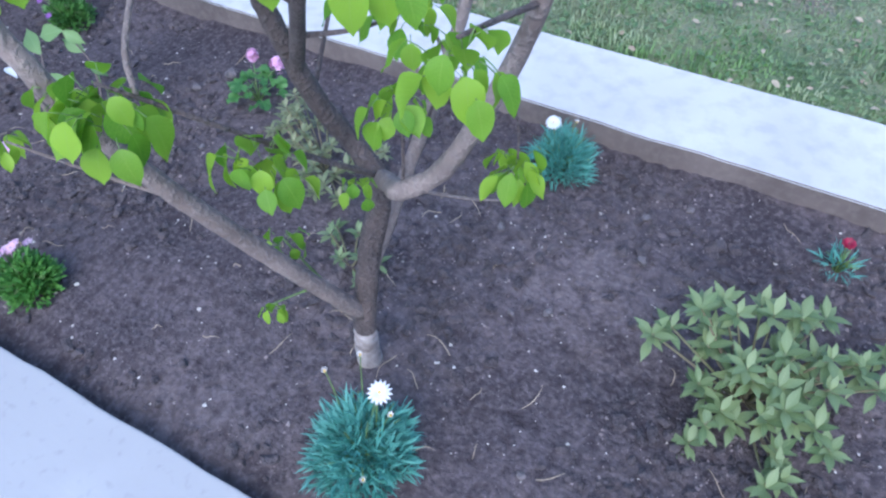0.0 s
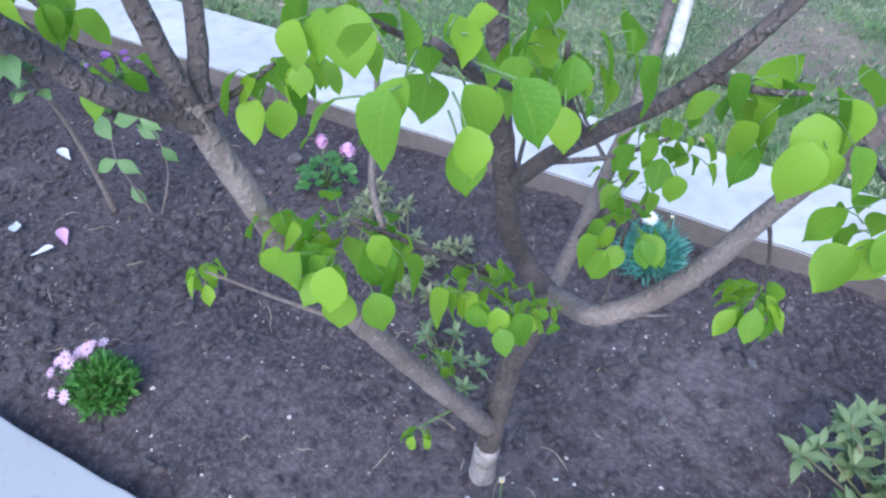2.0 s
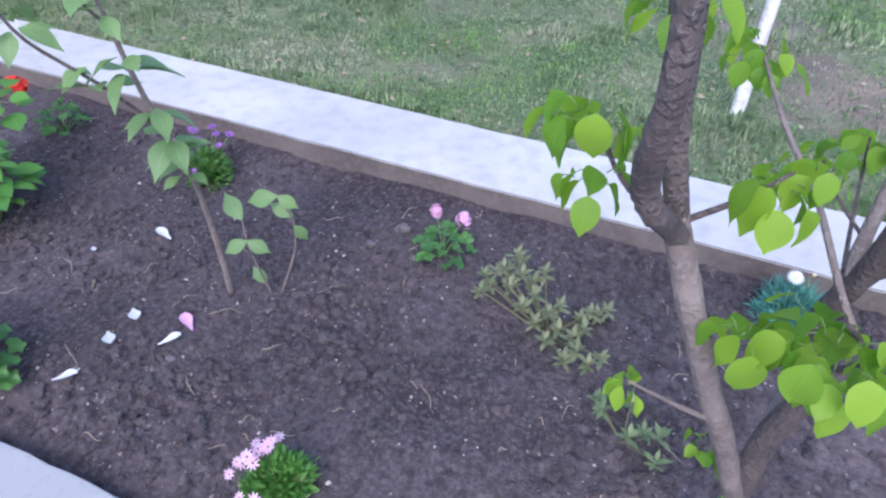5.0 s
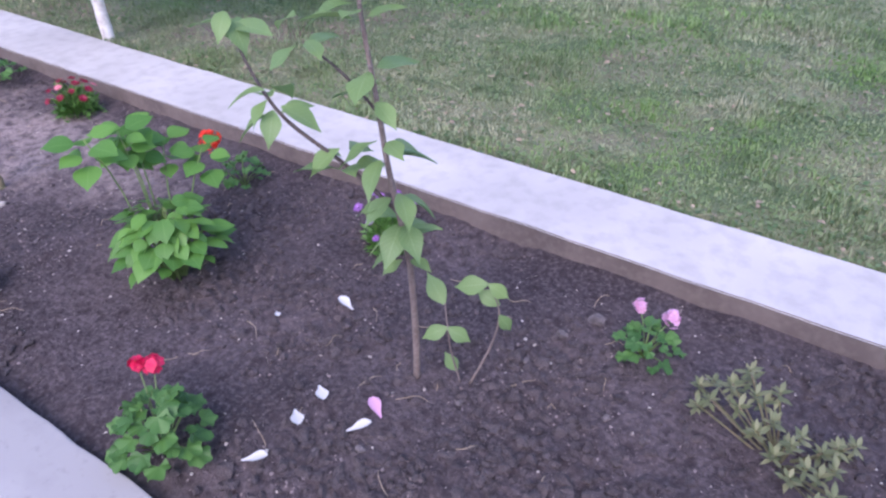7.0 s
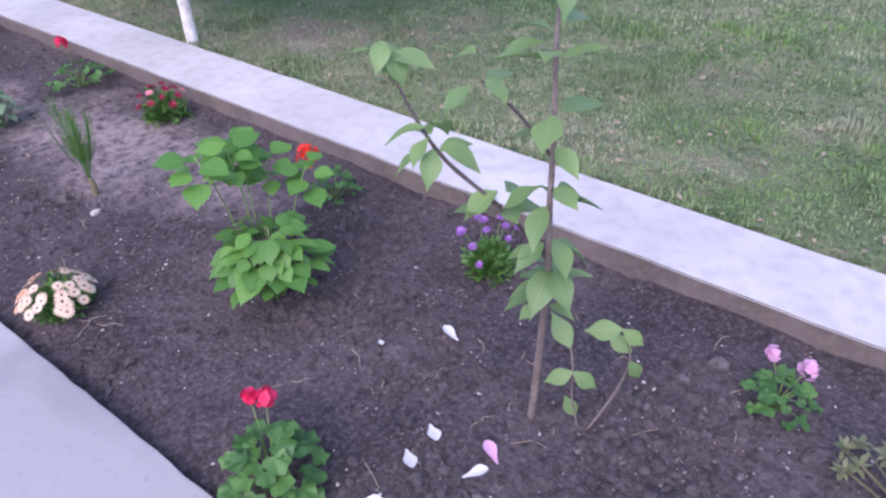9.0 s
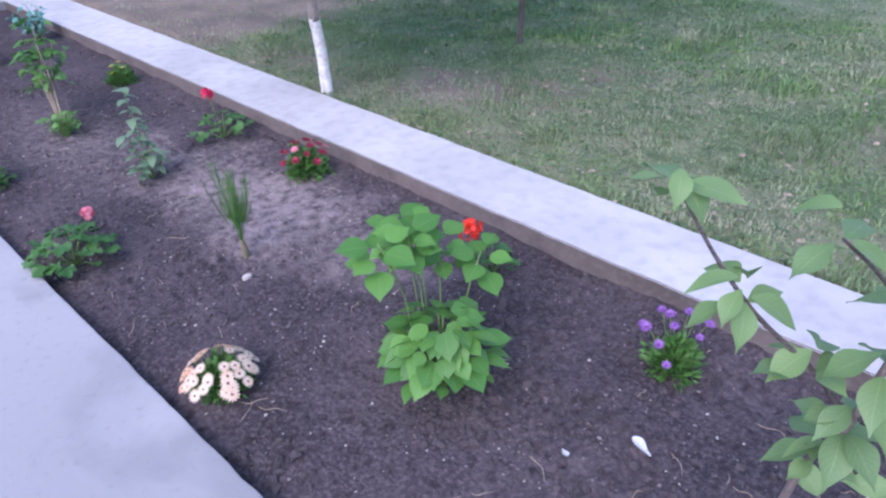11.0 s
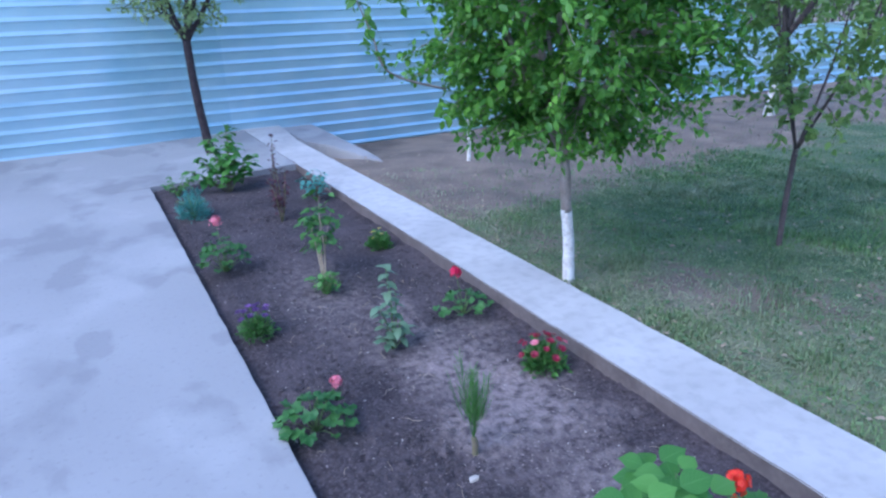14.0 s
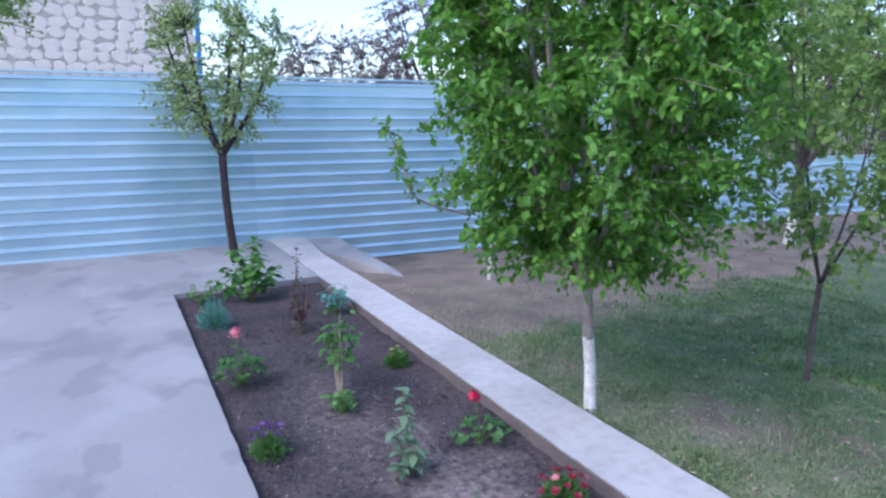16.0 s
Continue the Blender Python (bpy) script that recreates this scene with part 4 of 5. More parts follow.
limb("limb", apricot, at((0.106, 0.772, 0.955), (0.127, 0.786, 0.995), (0.15, 0.80, 1.035), (0.175, 0.82, 1.10), (0.22, 0.86, 1.3), (0.25, 0.89, 1.5)), [0.0115, 0.0105, 0.010, 0.009, 0.007, 0.004], BARK, 8, 0.08, 4, "", 8)
limb("limb", apricot, at((0.432, 0.487, 0.55), (0.395, 0.435, 0.585), (0.357, 0.395, 0.625), (0.369, 0.338, 0.67), (0.366, 0.285, 0.765), (0.375, 0.235, 0.885), (0.345, 0.195, 0.995), (0.33, 0.15, 1.2)), [0.018, 0.0165, 0.016, 0.015, 0.014, 0.012, 0.0105, 0.006], BARK_PALE, 10, 0.09, 5, "", 9)
limb("limb", apricot, at((0.432, 0.485, 0.55), (0.43, 0.535, 0.615), (0.39, 0.545, 0.70), (0.348, 0.54, 0.795), (0.312, 0.54, 0.91), (0.295, 0.545, 1.0), (0.285, 0.56, 1.3), (0.28, 0.57, 1.6)), [0.0185, 0.0175, 0.0165, 0.015, 0.0135, 0.012, 0.009, 0.004], BARK, 10, 0.1, 5, "", 10)
limb("limb", apricot, at((0.345, 0.54, 0.80), (0.295, 0.478, 0.90), (0.231, 0.407, 1.0), (0.197, 0.339, 1.085), (0.21, 0.27, 1.2)), [0.0115, 0.010, 0.009, 0.0075, 0.004], BARK, 8, 0.08, 4, "", 11)
limb("limb", apricot, at((0.40, 0.535, 0.24), (0.49, 0.51, 0.40), (0.575, 0.487, 0.54), (0.649, 0.471, 0.66), (0.71, 0.46, 0.78), (0.80, 0.45, 1.1)), [0.015, 0.014, 0.0135, 0.0125, 0.011, 0.006], BARK_PALE, 9, 0.08, 5, "", 12)
for k, (bark, points, radii) in enumerate((
        (BARK_PALE, ((0.185, 0.65, 0.63), (0.12, 0.715, 0.71), (0.06, 0.778, 0.79)), (0.004, 0.003, 0.0015)),
        (BARK_PALE, ((0.40, 0.44, 0.58), (0.50, 0.36, 0.50), (0.56, 0.30, 0.47)), (0.004, 0.003, 0.0015)),
        (BARK, ((0.432, 0.482, 0.555), (0.30, 0.51, 0.69), (0.20, 0.545, 0.80), (0.105, 0.606, 0.905)), (0.006, 0.005, 0.004, 0.0025)),
        (BARK_PALE, ((0.135, 0.588, 0.875), (0.16, 0.615, 0.91), (0.23, 0.65, 0.955), (0.31, 0.695, 0.99), (0.396, 0.739, 1.04)), (0.004, 0.004, 0.0035, 0.003, 0.0015)),
        (BARK, ((0.372, 0.245, 0.86), (0.38, 0.225, 0.80), (0.376, 0.219, 0.745)), (0.003, 0.002, 0.0015)),
        (BARK, ((0.358, 0.39, 0.63), (0.36, 0.385, 0.72), (0.354, 0.385, 0.80)), (0.003, 0.0025, 0.002)),
        (BARK, ((0.30, 0.54, 0.96), (0.19, 0.56, 1.05), (0.10, 0.592, 1.12)), (0.005, 0.004, 0.002)),
        (BARK, ((0.105, 0.775, 0.97), (0.12, 0.73, 1.0), (0.135, 0.695, 1.03)), (0.004, 0.003, 0.002)),
        (BARK, ((0.37, 0.544, 0.73), (0.44, 0.555, 0.81), (0.517, 0.563, 0.9)), (0.004, 0.003, 0.002)),
        (BARK, ((0.575, 0.487, 0.54), (0.57, 0.45, 0.64), (0.555, 0.42, 0.73)), (0.004, 0.003, 0.002)),
        (BARK, ((0.649, 0.471, 0.66), (0.68, 0.53, 0.71), (0.70, 0.57, 0.76)), (0.004, 0.003, 0.002)),
        (BARK, ((0.25, 0.43, 0.97), (0.17, 0.43, 1.05), (0.106, 0.421, 1.13)), (0.005, 0.004, 0.002)),
        (BARK, ((0.17, 0.43, 1.05), (0.04, 0.44, 1.13), (-0.058, 0.431, 1.2)), (0.004, 0.003, 0.002)),
        (BARK, ((0.197, 0.339, 1.085), (0.185, 0.30, 1.09), (0.177, 0.274, 1.1)), (0.004, 0.003, 0.002)),
        (BARK, ((0.35, 0.2, 0.98), (0.24, 0.195, 1.02), (0.155, 0.191, 1.05)), (0.004, 0.003, 0.002)),
        (BARK, ((0.30, 0.485, 0.89), (0.33, 0.42, 0.90), (0.368, 0.367, 0.92)), (0.004, 0.003, 0.002)),
        (BARK, ((0.075, 0.786, 0.985), (0.055, 0.83, 1.03), (0.04, 0.86, 1.09)), (0.0035, 0.0025, 0.002)),
        (STALK, ((0.36, 0.546, 0.24), (0.335, 0.59, 0.34), (0.313, 0.624, 0.44)), (0.003, 0.0025, 0.0015)),
        (STALK, ((0.31, 0.567, 0.34), (0.27, 0.59, 0.345), (0.23, 0.605, 0.355)), (0.003, 0.002, 0.0015)))):
    limb("twig", apricot, at(*points), radii, bark, 6, 0.05, 4, "", 20 + k)

APRICOT_LEAF = (0.05, 0.24, 0.335, 0.375, 0.385, 0.365, 0.315, 0.23, 0.10, 0.0)
APRICOT = leaf_set("leaf", APRICOT_LEAF, LEAF_APRICOT, 1.0, ((0.35, 0.3, 0.02), (0.15, 0.45, 0.035), (0.55, 0.2, -0.03), (0.25, 0.6, -0.02), (0.1, 0.2, 0.04)))
APRICOT_NARROW = leaf_set("leaf", OVAL_LEAF, LEAF_APRICOT, 1.0)
PETIOLE_V, PETIOLE_F = tube_data([(0, 0, 0), (0, 0.5, 0.06), (0, 1, 0)], [0.04, 0.03, 0.03], 4)
PETIOLE = raw_mesh("petiole", PETIOLE_V, PETIOLE_F, STALK, True)


def leaf_cluster(parent, origin, c, n, radius, length, kinds, seed, hang=0.75, stalks=True):
    """Leaves hanging round one shoot tip."""
    r = random.Random(seed)
    c = Vector(c) - Vector(origin)
    for i in range(n):
        a = 2.4 * i + r.uniform(-0.4, 0.4)
        k = (0.25 + 0.75 * (i + 0.5) / n)
        out = Vector((math.cos(a), math.sin(a), 0))
        stem = c + out * (0.5 * radius * k) + Vector((0, 0, r.uniform(-0.2, 0.35) * radius))
        p = stem + out * (radius * k * 0.35) + Vector((0, 0, radius * r.uniform(-0.25, 0.3)))
        way = (out * r.uniform(0.35, 0.9) + Vector((0, 0, -hang - r.uniform(-0.3, 0.5)))).normalized()
        face = (out * 0.9 + Vector((0, 0, 0.7)) + any_way(r) * 0.35)
        piece("leaf", kinds[r.randrange(len(kinds))], parent, aim(p, way, face, length * r.uniform(0.72, 1.15)))
        if stalks and (p - stem).length > 0.006:
            piece("petiole", PETIOLE, parent, aim(stem, p - stem, (0, 0, 1), 1.0) @ Matrix.Diagonal((0.02, (p - stem).length, 0.02, 1)))


for k, (c, n, rad, L, kinds) in enumerate((
        ((0.105, 0.606, 0.867), 26, 0.072, 0.050, APRICOT), ((0.10, 0.68, 0.86), 9, 0.05, 0.046, APRICOT), ((0.203, 0.496, 0.755), 24, 0.062, 0.046, APRICOT),
        ((0.354, 0.385, 0.79), 16, 0.052, 0.042, APRICOT), ((0.376, 0.219, 0.735), 24, 0.036, 0.044, APRICOT_NARROW), ((0.177, 0.274, 1.085), 20, 0.062, 0.042, APRICOT),
        ((0.155, 0.191, 1.03), 16, 0.05, 0.039, APRICOT), ((0.06, 0.78, 0.785), 8, 0.022, 0.032, APRICOT_NARROW), ((0.313, 0.624, 0.43), 14, 0.042, 0.036, APRICOT),
        ((0.23, 0.605, 0.345), 8, 0.022, 0.034, APRICOT_NARROW), ((0.132, 0.70, 1.015), 9, 0.04, 0.042, APRICOT), ((0.165, 0.672, 1.02), 5, 0.03, 0.042, APRICOT),
        ((0.09, 0.86, 1.0), 7, 0.035, 0.038, APRICOT), ((-0.05, 0.435, 1.18), 16, 0.055, 0.031, APRICOT), ((0.106, 0.421, 1.12), 17, 0.06, 0.04, APRICOT),
        ((0.10, 0.592, 1.115), 12, 0.055, 0.046, APRICOT), ((0.517, 0.563, 0.89), 13, 0.055, 0.040, APRICOT), ((0.368, 0.367, 0.91), 16, 0.055, 0.036, APRICOT),
        ((0.40, 0.735, 1.03), 16, 0.05, 0.036, APRICOT), ((0.555, 0.42, 0.72), 12, 0.06, 0.040, APRICOT), ((0.70, 0.57, 0.75), 12, 0.06, 0.038, APRICOT),
        ((0.77, 0.455, 0.97), 13, 0.06, 0.042, APRICOT), ((0.04, 0.86, 1.085), 12, 0.045, 0.042, APRICOT), ((0.18, 0.83, 1.14), 9, 0.05, 0.042, APRICOT),
        ((0.35, 0.465, 0.61), 10, 0.032, 0.028, APRICOT), ((0.30, 0.50, 0.99), 9, 0.045, 0.042, APRICOT), ((0.33, 0.14, 1.22), 12, 0.07, 0.048, APRICOT),
        ((0.29, 0.56, 1.22), 12, 0.07, 0.046, APRICOT), ((0.28, 0.57, 1.5), 12, 0.09, 0.05, APRICOT), ((0.08, 0.83, 1.46), 11, 0.07, 0.046, APRICOT), ((0.25, 0.88, 1.44), 12, 0.08, 0.046, APRICOT))):
    leaf_cluster(apricot, APRICOT_FOOT, c, n, rad, L * 0.95, kinds, 100 + k)

# ---- flowers and shrubs in the bed ----


def daisy(petal_mat, heart_mat, n, size, heart, cup=0.2, profile=PETAL_LEAF, rows=1):
    """Petals round a heart: petals and heart as two meshes."""
    out = []
    for row in range(rows):
        for i in range(n):
            a = 2 * math.pi * (i + 0.5 * row) / n
            v, f, u = leaf_data(profile, 1.0, 0.1, 0.15)
            w = Vector((math.cos(a), math.sin(a), cup + 0.5 * row))
            out.append((v, f, u, aim(w * (heart * 0.5), w, (0, 0, 1), size * (1 - 0.25 * row))))
    petals = joined("petals", petal_mat, out)
    bm = bmesh.new()
    bmesh.ops.create_icosphere(bm, subdivisions=1, radius=heart)
    for v in bm.verts:
        v.co.z *= 0.5
    return petals, mesh_of(bm, "heart", heart_mat, True)


def put_flower(parent, petals, heart, p, face, s, stem_from=None):
    fl = piece("flower", petals, parent, aim(p, Vector(face).orthogonal(), face, s))
    piece("heart", heart, fl)
    if stem_from is not None:
        a, b = Vector(stem_from), Vector(p)
        limb("flower_stem", parent, [a, a.lerp(b, 0.55) + Vector((0.004, 0.003, 0.01)), b], [0.0016, 0.0014, 0.0012], STALK, 5, 0.0, 3)


def clump_foliage(parent, n, radius, height, length, leaf_mat, seed, profile=BLADE_LEAF, up=0.5, name="foliage"):
    """Fine leaves of a cushion plant, too many to count."""
    r = random.Random(seed)
    data = leaf_data(profile, 1.0, 0.2, 0.25)
    out = []
    for i in range(n):
        d = any_way(r)
        d.z = abs(d.z)
        k = r.random() ** 0.4
        lump = 0.8 + 0.35 * noise.noise(d * 2.2 + Vector((seed * 1.0, 0, 0)))
        p = Vector((d.x * radius * k * lump, d.y * radius * k * lump, d.z * height * k * lump + 0.004))
        way = (d + Vector((0, 0, up)) + any_way(r) * 0.6).normalized()
        out.append((*data, aim(p, way, any_way(r, 1.0), length * r.uniform(0.6, 1.25))))
    piece(name, joined(name, leaf_mat, out), parent)["kind"] = "stuff"
    V, F, k0 = [], [], 0
    for i in range(14):
        d = any_way(r)
        v, f = tube_data([(0, 0, -0.02), (d.x * radius * 0.35, d.y * radius * 0.35, height * 0.45), (d.x * radius * 0.8, d.y * radius * 0.8, height * (0.5 + 0.4 * abs(d.z)))], [0.003, 0.0022, 0.001], 4)
        V += [tuple(w) for w in v]
        F += [tuple(w + k0 for w in g) for g in f]
        k0 = len(V)
    piece("stem_tangle", raw_mesh("stem_tangle", V, F, STALK, True), parent)["kind"] = "stuff"


def bed_thing(name, x, y, label, cat, group=""):
    return thing(name, x, y, bed_height(x, y), label, cat, group)


# marguerites with blue-green feathery foliage
MARG = daisy(PETAL_WHITE, HEART_YELLOW, 15, 0.021, 0.006, 0.12, rows=2)
BUD = daisy(PETAL_WHITE, HEART_YELLOW, 7, 0.006, 0.004, 0.9)
m1 = bed_thing("marguerite", 0.178, 0.415, "blue-green feathery marguerite with one white bloom", "flower", "marguerites")
clump_foliage(m1, 2600, 0.12, 0.20, 0.034, LEAF_TEAL, 1)
put_flower(m1, *MARG, (0.045, -0.03, 0.235), (-0.25, -0.1, 1), 1.0, (0.03, -0.02, 0.12))
for p in ((0.10, 0.05, 0.225), (0.035, 0.085, 0.235), (0.03, -0.06, 0.2), (-0.075, -0.06, 0.13)):
    put_flower(m1, *BUD, p, (-0.2, 0, 1), 1.0, (p[0] * 0.6, p[1] * 0.6, 0.1))
m2 = bed_thing("marguerite", 1.183, 0.396, "blue-green feathery marguerite with a white bloom near the kerb", "flower", "marguerites")
clump_foliage(m2, 1800, 0.105, 0.15, 0.032, LEAF_TEAL, 2)
put_flower(m2, *MARG, (-0.03, 0.03, 0.185), (-0.4, 0, 1), 0.95, (-0.02, 0.02, 0.1))
put_flower(m2, *BUD, (0.02, -0.02, 0.17), (-0.2, 0, 1), 1.0, (0.01, -0.01, 0.1))
m3 = bed_thing("marguerite", 0.21, 7.39, "blue-green feathery marguerite bush without blooms", "flower", "marguerites")
m3.scale = (1.25, 1.25, 1.3)
clump_foliage(m3, 900, 0.12, 0.19, 0.034, LEAF_TEAL, 3)

# pink-flowered cushion
PINKD = daisy(PETAL_BLUSH, HEART_DARK, 9, 0.0135, 0.003, 0.2)
pk = bed_thing("pink_daisy", 0.163, 1.392, "dense green cushion with pale pink daisy flowers", "flower")
clump_foliage(pk, 1700, 0.085, 0.12, 0.02, LEAF_HYDRANGEA, 5, LANCE_LEAF[::2])
for i in range(19):
    a, k = rnd.uniform(0.2, 3.5), rnd.uniform(0.35, 1.05)
    p = (0.085 * k * math.cos(a) - 0.01, 0.085 * k * math.sin(a) + 0.01, 0.132 - 0.055 * k * k + rnd.uniform(-0.012, 0.015))
    put_flower(pk, *PINKD, p, (p[0] * 5 - 0.4, p[1] * 3, 1), rnd.uniform(0.8, 1.2), (p[0] * 0.8, p[1] * 0.8, p[2] * 0.75))

# small red carnation
REDP = daisy(PETAL_CRIMSON, HEART_DARK, 9, 0.014, 0.004, 0.4, WIDE_PETAL, 2)
rc = bed_thing("carnation", 1.155, -0.355, "small carnation with blue-green leaves and one red bloom", "flower")
clump_foliage(rc, 110, 0.055, 0.07, 0.03, LEAF_TEAL, 6)
put_flower(rc, *REDP, (-0.005, 0.01, 0.10), (-0.3, 0, 1), 1.0, (0, 0, 0.03))


# azaleas: bare stems with rosettes of lance leaves
AZ = leaf_set("leaf", LANCE_LEAF, LEAF_AZALEA, 1.0, ((0.2, 0.2, 0), (0.3, 0.35, 0), (0.1, 0.1, 0.01)))


AZ_YELLOW = leaf_set("leaf", LANCE_LEAF, LEAF_YELLOWISH, 1.0, ((0.2, 0.2, 0), (0.3, 0.35, 0), (0.1, 0.1, 0.01)))


def azalea(x, y, label, tips, per, length, seed, kinds=AZ):
    r = random.Random(seed)
    base = bed_thing("azalea", x, y, label, "shrub", "azaleas")
    for i, (tx, ty, tz) in enumerate(tips):
        tip = Vector((tx - x, ty - y, tz))
        limb("stem", base, [(0.01 * r.uniform(-1, 1), 0.01 * r.uniform(-1, 1), -0.02), tip * 0.5 + Vector((0, 0, -0.01)), tip], [0.004, 0.003, 0.002], TWIG, 5, 0.05, 3, "", i)
        for k in range(per):
            a = 2.4 * k + r.uniform(-0.3, 0.3)
            lift = 1.1 - 1.3 * k / per
            way = Vector((math.cos(a), math.sin(a), lift)) + any_way(r) * 0.35
            piece("leaf", kinds[r.randrange(3)], base, aim(tip - Vector((0, 0, 0.022 * k / per)), way, (0, 0, 1.0), length * r.uniform(0.7, 1.15)))


tips = [(0.71, -0.08, 0.22), (0.66, -0.04, 0.19), (0.75, -0.15, 0.2), (0.68, -0.19, 0.15), (0.62, -0.13, 0.10), (0.60, -0.19, 0.07), (0.84, -0.27, 0.17), (0.80, -0.22, 0.18), (0.90, -0.33, 0.12), (0.72, -0.26, 0.17), (0.66, -0.27, 0.14), (0.60, -0.27, 0.1), (0.57, -0.31, 0.06), (0.77, -0.35, 0.15), (0.70, -0.36, 0.14), (0.83, -0.42, 0.1), (0.88, -0.47, 0.08), (0.63, -0.36, 0.1), (0.74, -0.12, 0.13), (0.56, -0.17, 0.06), (0.78, -0.46, 0.1), (0.52, -0.33, 0.05), (0.69, -0.12, 0.14), (0.76, -0.29, 0.12), (0.65, -0.2, 0.17)]
tips += [(a + 0.035 * math.cos(9.1 * i), b + 0.035 * math.sin(7.3 * i), c - 0.02 - 0.02 * math.sin(5.0 * i)) for i, (a, b, c) in enumerate(tips)]
azalea(0.70, -0.24, "light green azalea bush with glossy lance leaves", tips, 10, 0.047, 8)
tips = [(0.94, 1.13, 0.18), (0.90, 1.10, 0.15), (0.97, 1.05, 0.12), (0.96, 1.12, 0.14), (0.93, 0.90, 0.06), (0.97, 0.86, 0.05), (0.86, 1.05, 0.13), (0.82, 1.00, 0.12), (0.89, 0.98, 0.09), (0.78, 0.96, 0.11), (0.84, 0.90, 0.08), (0.74, 0.90, 0.10), (0.77, 0.84, 0.07), (0.92, 1.19, 0.06), (0.99, 1.2, 0.06)]
azalea(0.87, 1.0, "sparse straggling azalea with yellowish leaf rosettes", tips + [(a - 0.02, b + 0.025, c * 0.75) for a, b, c in tips], 11, 0.032, 9, AZ_YELLOW)
tips = [(0.62, 0.80, 0.07), (0.56, 0.73, 0.08), (0.60, 0.70, 0.06), (0.66, 0.74, 0.07), (0.54, 0.66, 0.05), (0.67, 0.82, 0.04), (0.62, 0.66, 0.04)]
azalea(0.61, 0.74, "low azalea seedling with small green leaf rosettes under the tree", tips, 9, 0.034, 10)

# geraniums


def round_leaf_mesh(mat_, phase=0.0):
    n, v, u = 17, [(0, 0, 0)], [(0, 0)]
    for i in range(n + 1):
        a = -2.5 + 5.0 * i / n
        k = 0.5 * (1 + 0.13 * math.cos(a * 6.0 + phase))
        v.append((k * math.sin(a), 0.25 + k * math.cos(a), 0.10 * math.cos(a * 4 + phase * 2) + 0.05 * math.cos(a * 9 + phase) + 0.09))
        u.append((0.35 if i % 2 else 0.9, i / n))
    f = [(0, i + 1, i) for i in range(1, n + 1)]
    return raw_mesh("leaf", v, f, mat_, True, u)


GER = [round_leaf_mesh(LEAF_GERANIUM, q) for q in (0.0, 1.1, 2.3, 4.0)]
FLORET = {}


def geranium(x, y, label, n, radius, height, leaf, heads, petal, seed):
    """Round lobed leaves on stalks; heads of florets on upright stems."""
    r = random.Random(seed)
    base = bed_thing("geranium", x, y, label, "flower", "geraniums")
    if petal.name not in FLORET:
        FLORET[petal.name] = daisy(petal, HEART_YELLOW, 5, 0.010, 0.0012, 0.35, WIDE_PETAL)
    for i in range(n):
        a = 2.4 * i + r.uniform(-0.3, 0.3)
        k = math.sqrt((i + 0.7) / n)
        h = height * (1.0 - 0.75 * k * k) * r.uniform(0.75, 1.1) + 0.012
        p = Vector((radius * k * math.cos(a), radius * k * math.sin(a), h))
        way = Vector((math.cos(a), math.sin(a), -0.2 + r.uniform(-0.3, 0.3)))
        face = Vector((math.cos(a) * 0.5, math.sin(a) * 0.5, 1)) + any_way(r) * 0.25
        piece("leaf", GER[r.randrange(4)], base, aim(p, way, face + any_way(r) * 0.35, leaf * r.uniform(0.55, 1.15)))
        if i % 2 == 0:
            limb("stalk", base, [(0, 0, -0.01), p * 0.5 + Vector((0, 0, 0.01)), p], [0.0025, 0.002, 0.0015], STALK, 4, 0, 2)
    for hx, hy, hz, size, count in [(a, b, c, d * 1.6, int(e * 3.6)) for a, b, c, d, e in heads]:
        c = Vector((hx - x, hy - y, hz))
        limb("flower_stem", base, [(0, 0, 0.02), c * 0.5 + Vector((0, 0, 0.02)), c - Vector((0, 0, 0.008))], [0.002, 0.0018, 0.0015], STALK, 5, 0, 3)
        for i in range(count):
            d = any_way(r, 0.5)
            pt, ht = FLORET[petal.name]
            put_flower(base, pt, ht, c + d * size * r.uniform(0.2, 0.8), d, r.uniform(0.85, 1.2) * min(1.15, size / 0.02))
    return base


geranium(0.111, 2.248, "leafy geranium with a bright crimson-red flower head", 46, 0.10, 0.155, 0.05, [(0.195, 2.345, 0.165, 0.021, 9), (0.175, 2.375, 0.165, 0.015, 5)], PETAL_RED, 21)
geranium(1.044, 1.392, "small geranium with lilac-pink flower heads by the kerb", 26, 0.08, 0.085, 0.045, [(1.125, 1.352, 0.10, 0.021, 6), (1.11, 1.44, 0.11, 0.019, 5)], PETAL_PINK, 22)
geranium(1.118, 3.02, "dark-leaved geranium with a scarlet flower head behind the hydrangea", 22, 0.085, 0.10, 0.045, [(0.985, 3.0, 0.25, 0.033, 15)], PETAL_SCARLET, 23)
geranium(0.137, 4.215, "spreading geranium with a coral-pink flower head beside the slab", 38, 0.14, 0.13, 0.062, [(0.26, 4.30, 0.135, 0.018, 7)], PETAL_ROSE, 24)
geranium(1.14, 4.80, "low geranium with one red flower head by the kerb", 28, 0.14, 0.11, 0.055, [(1.13, 4.86, 0.215, 0.024, 9)], PETAL_RED, 25)
geranium(0.187, 6.094, "upright geranium with a salmon-pink flower head at the slab edge", 44, 0.135, 0.22, 0.066, [(0.187, 6.22, 0.29, 0.033, 12)], PETAL_ROSE, 26)


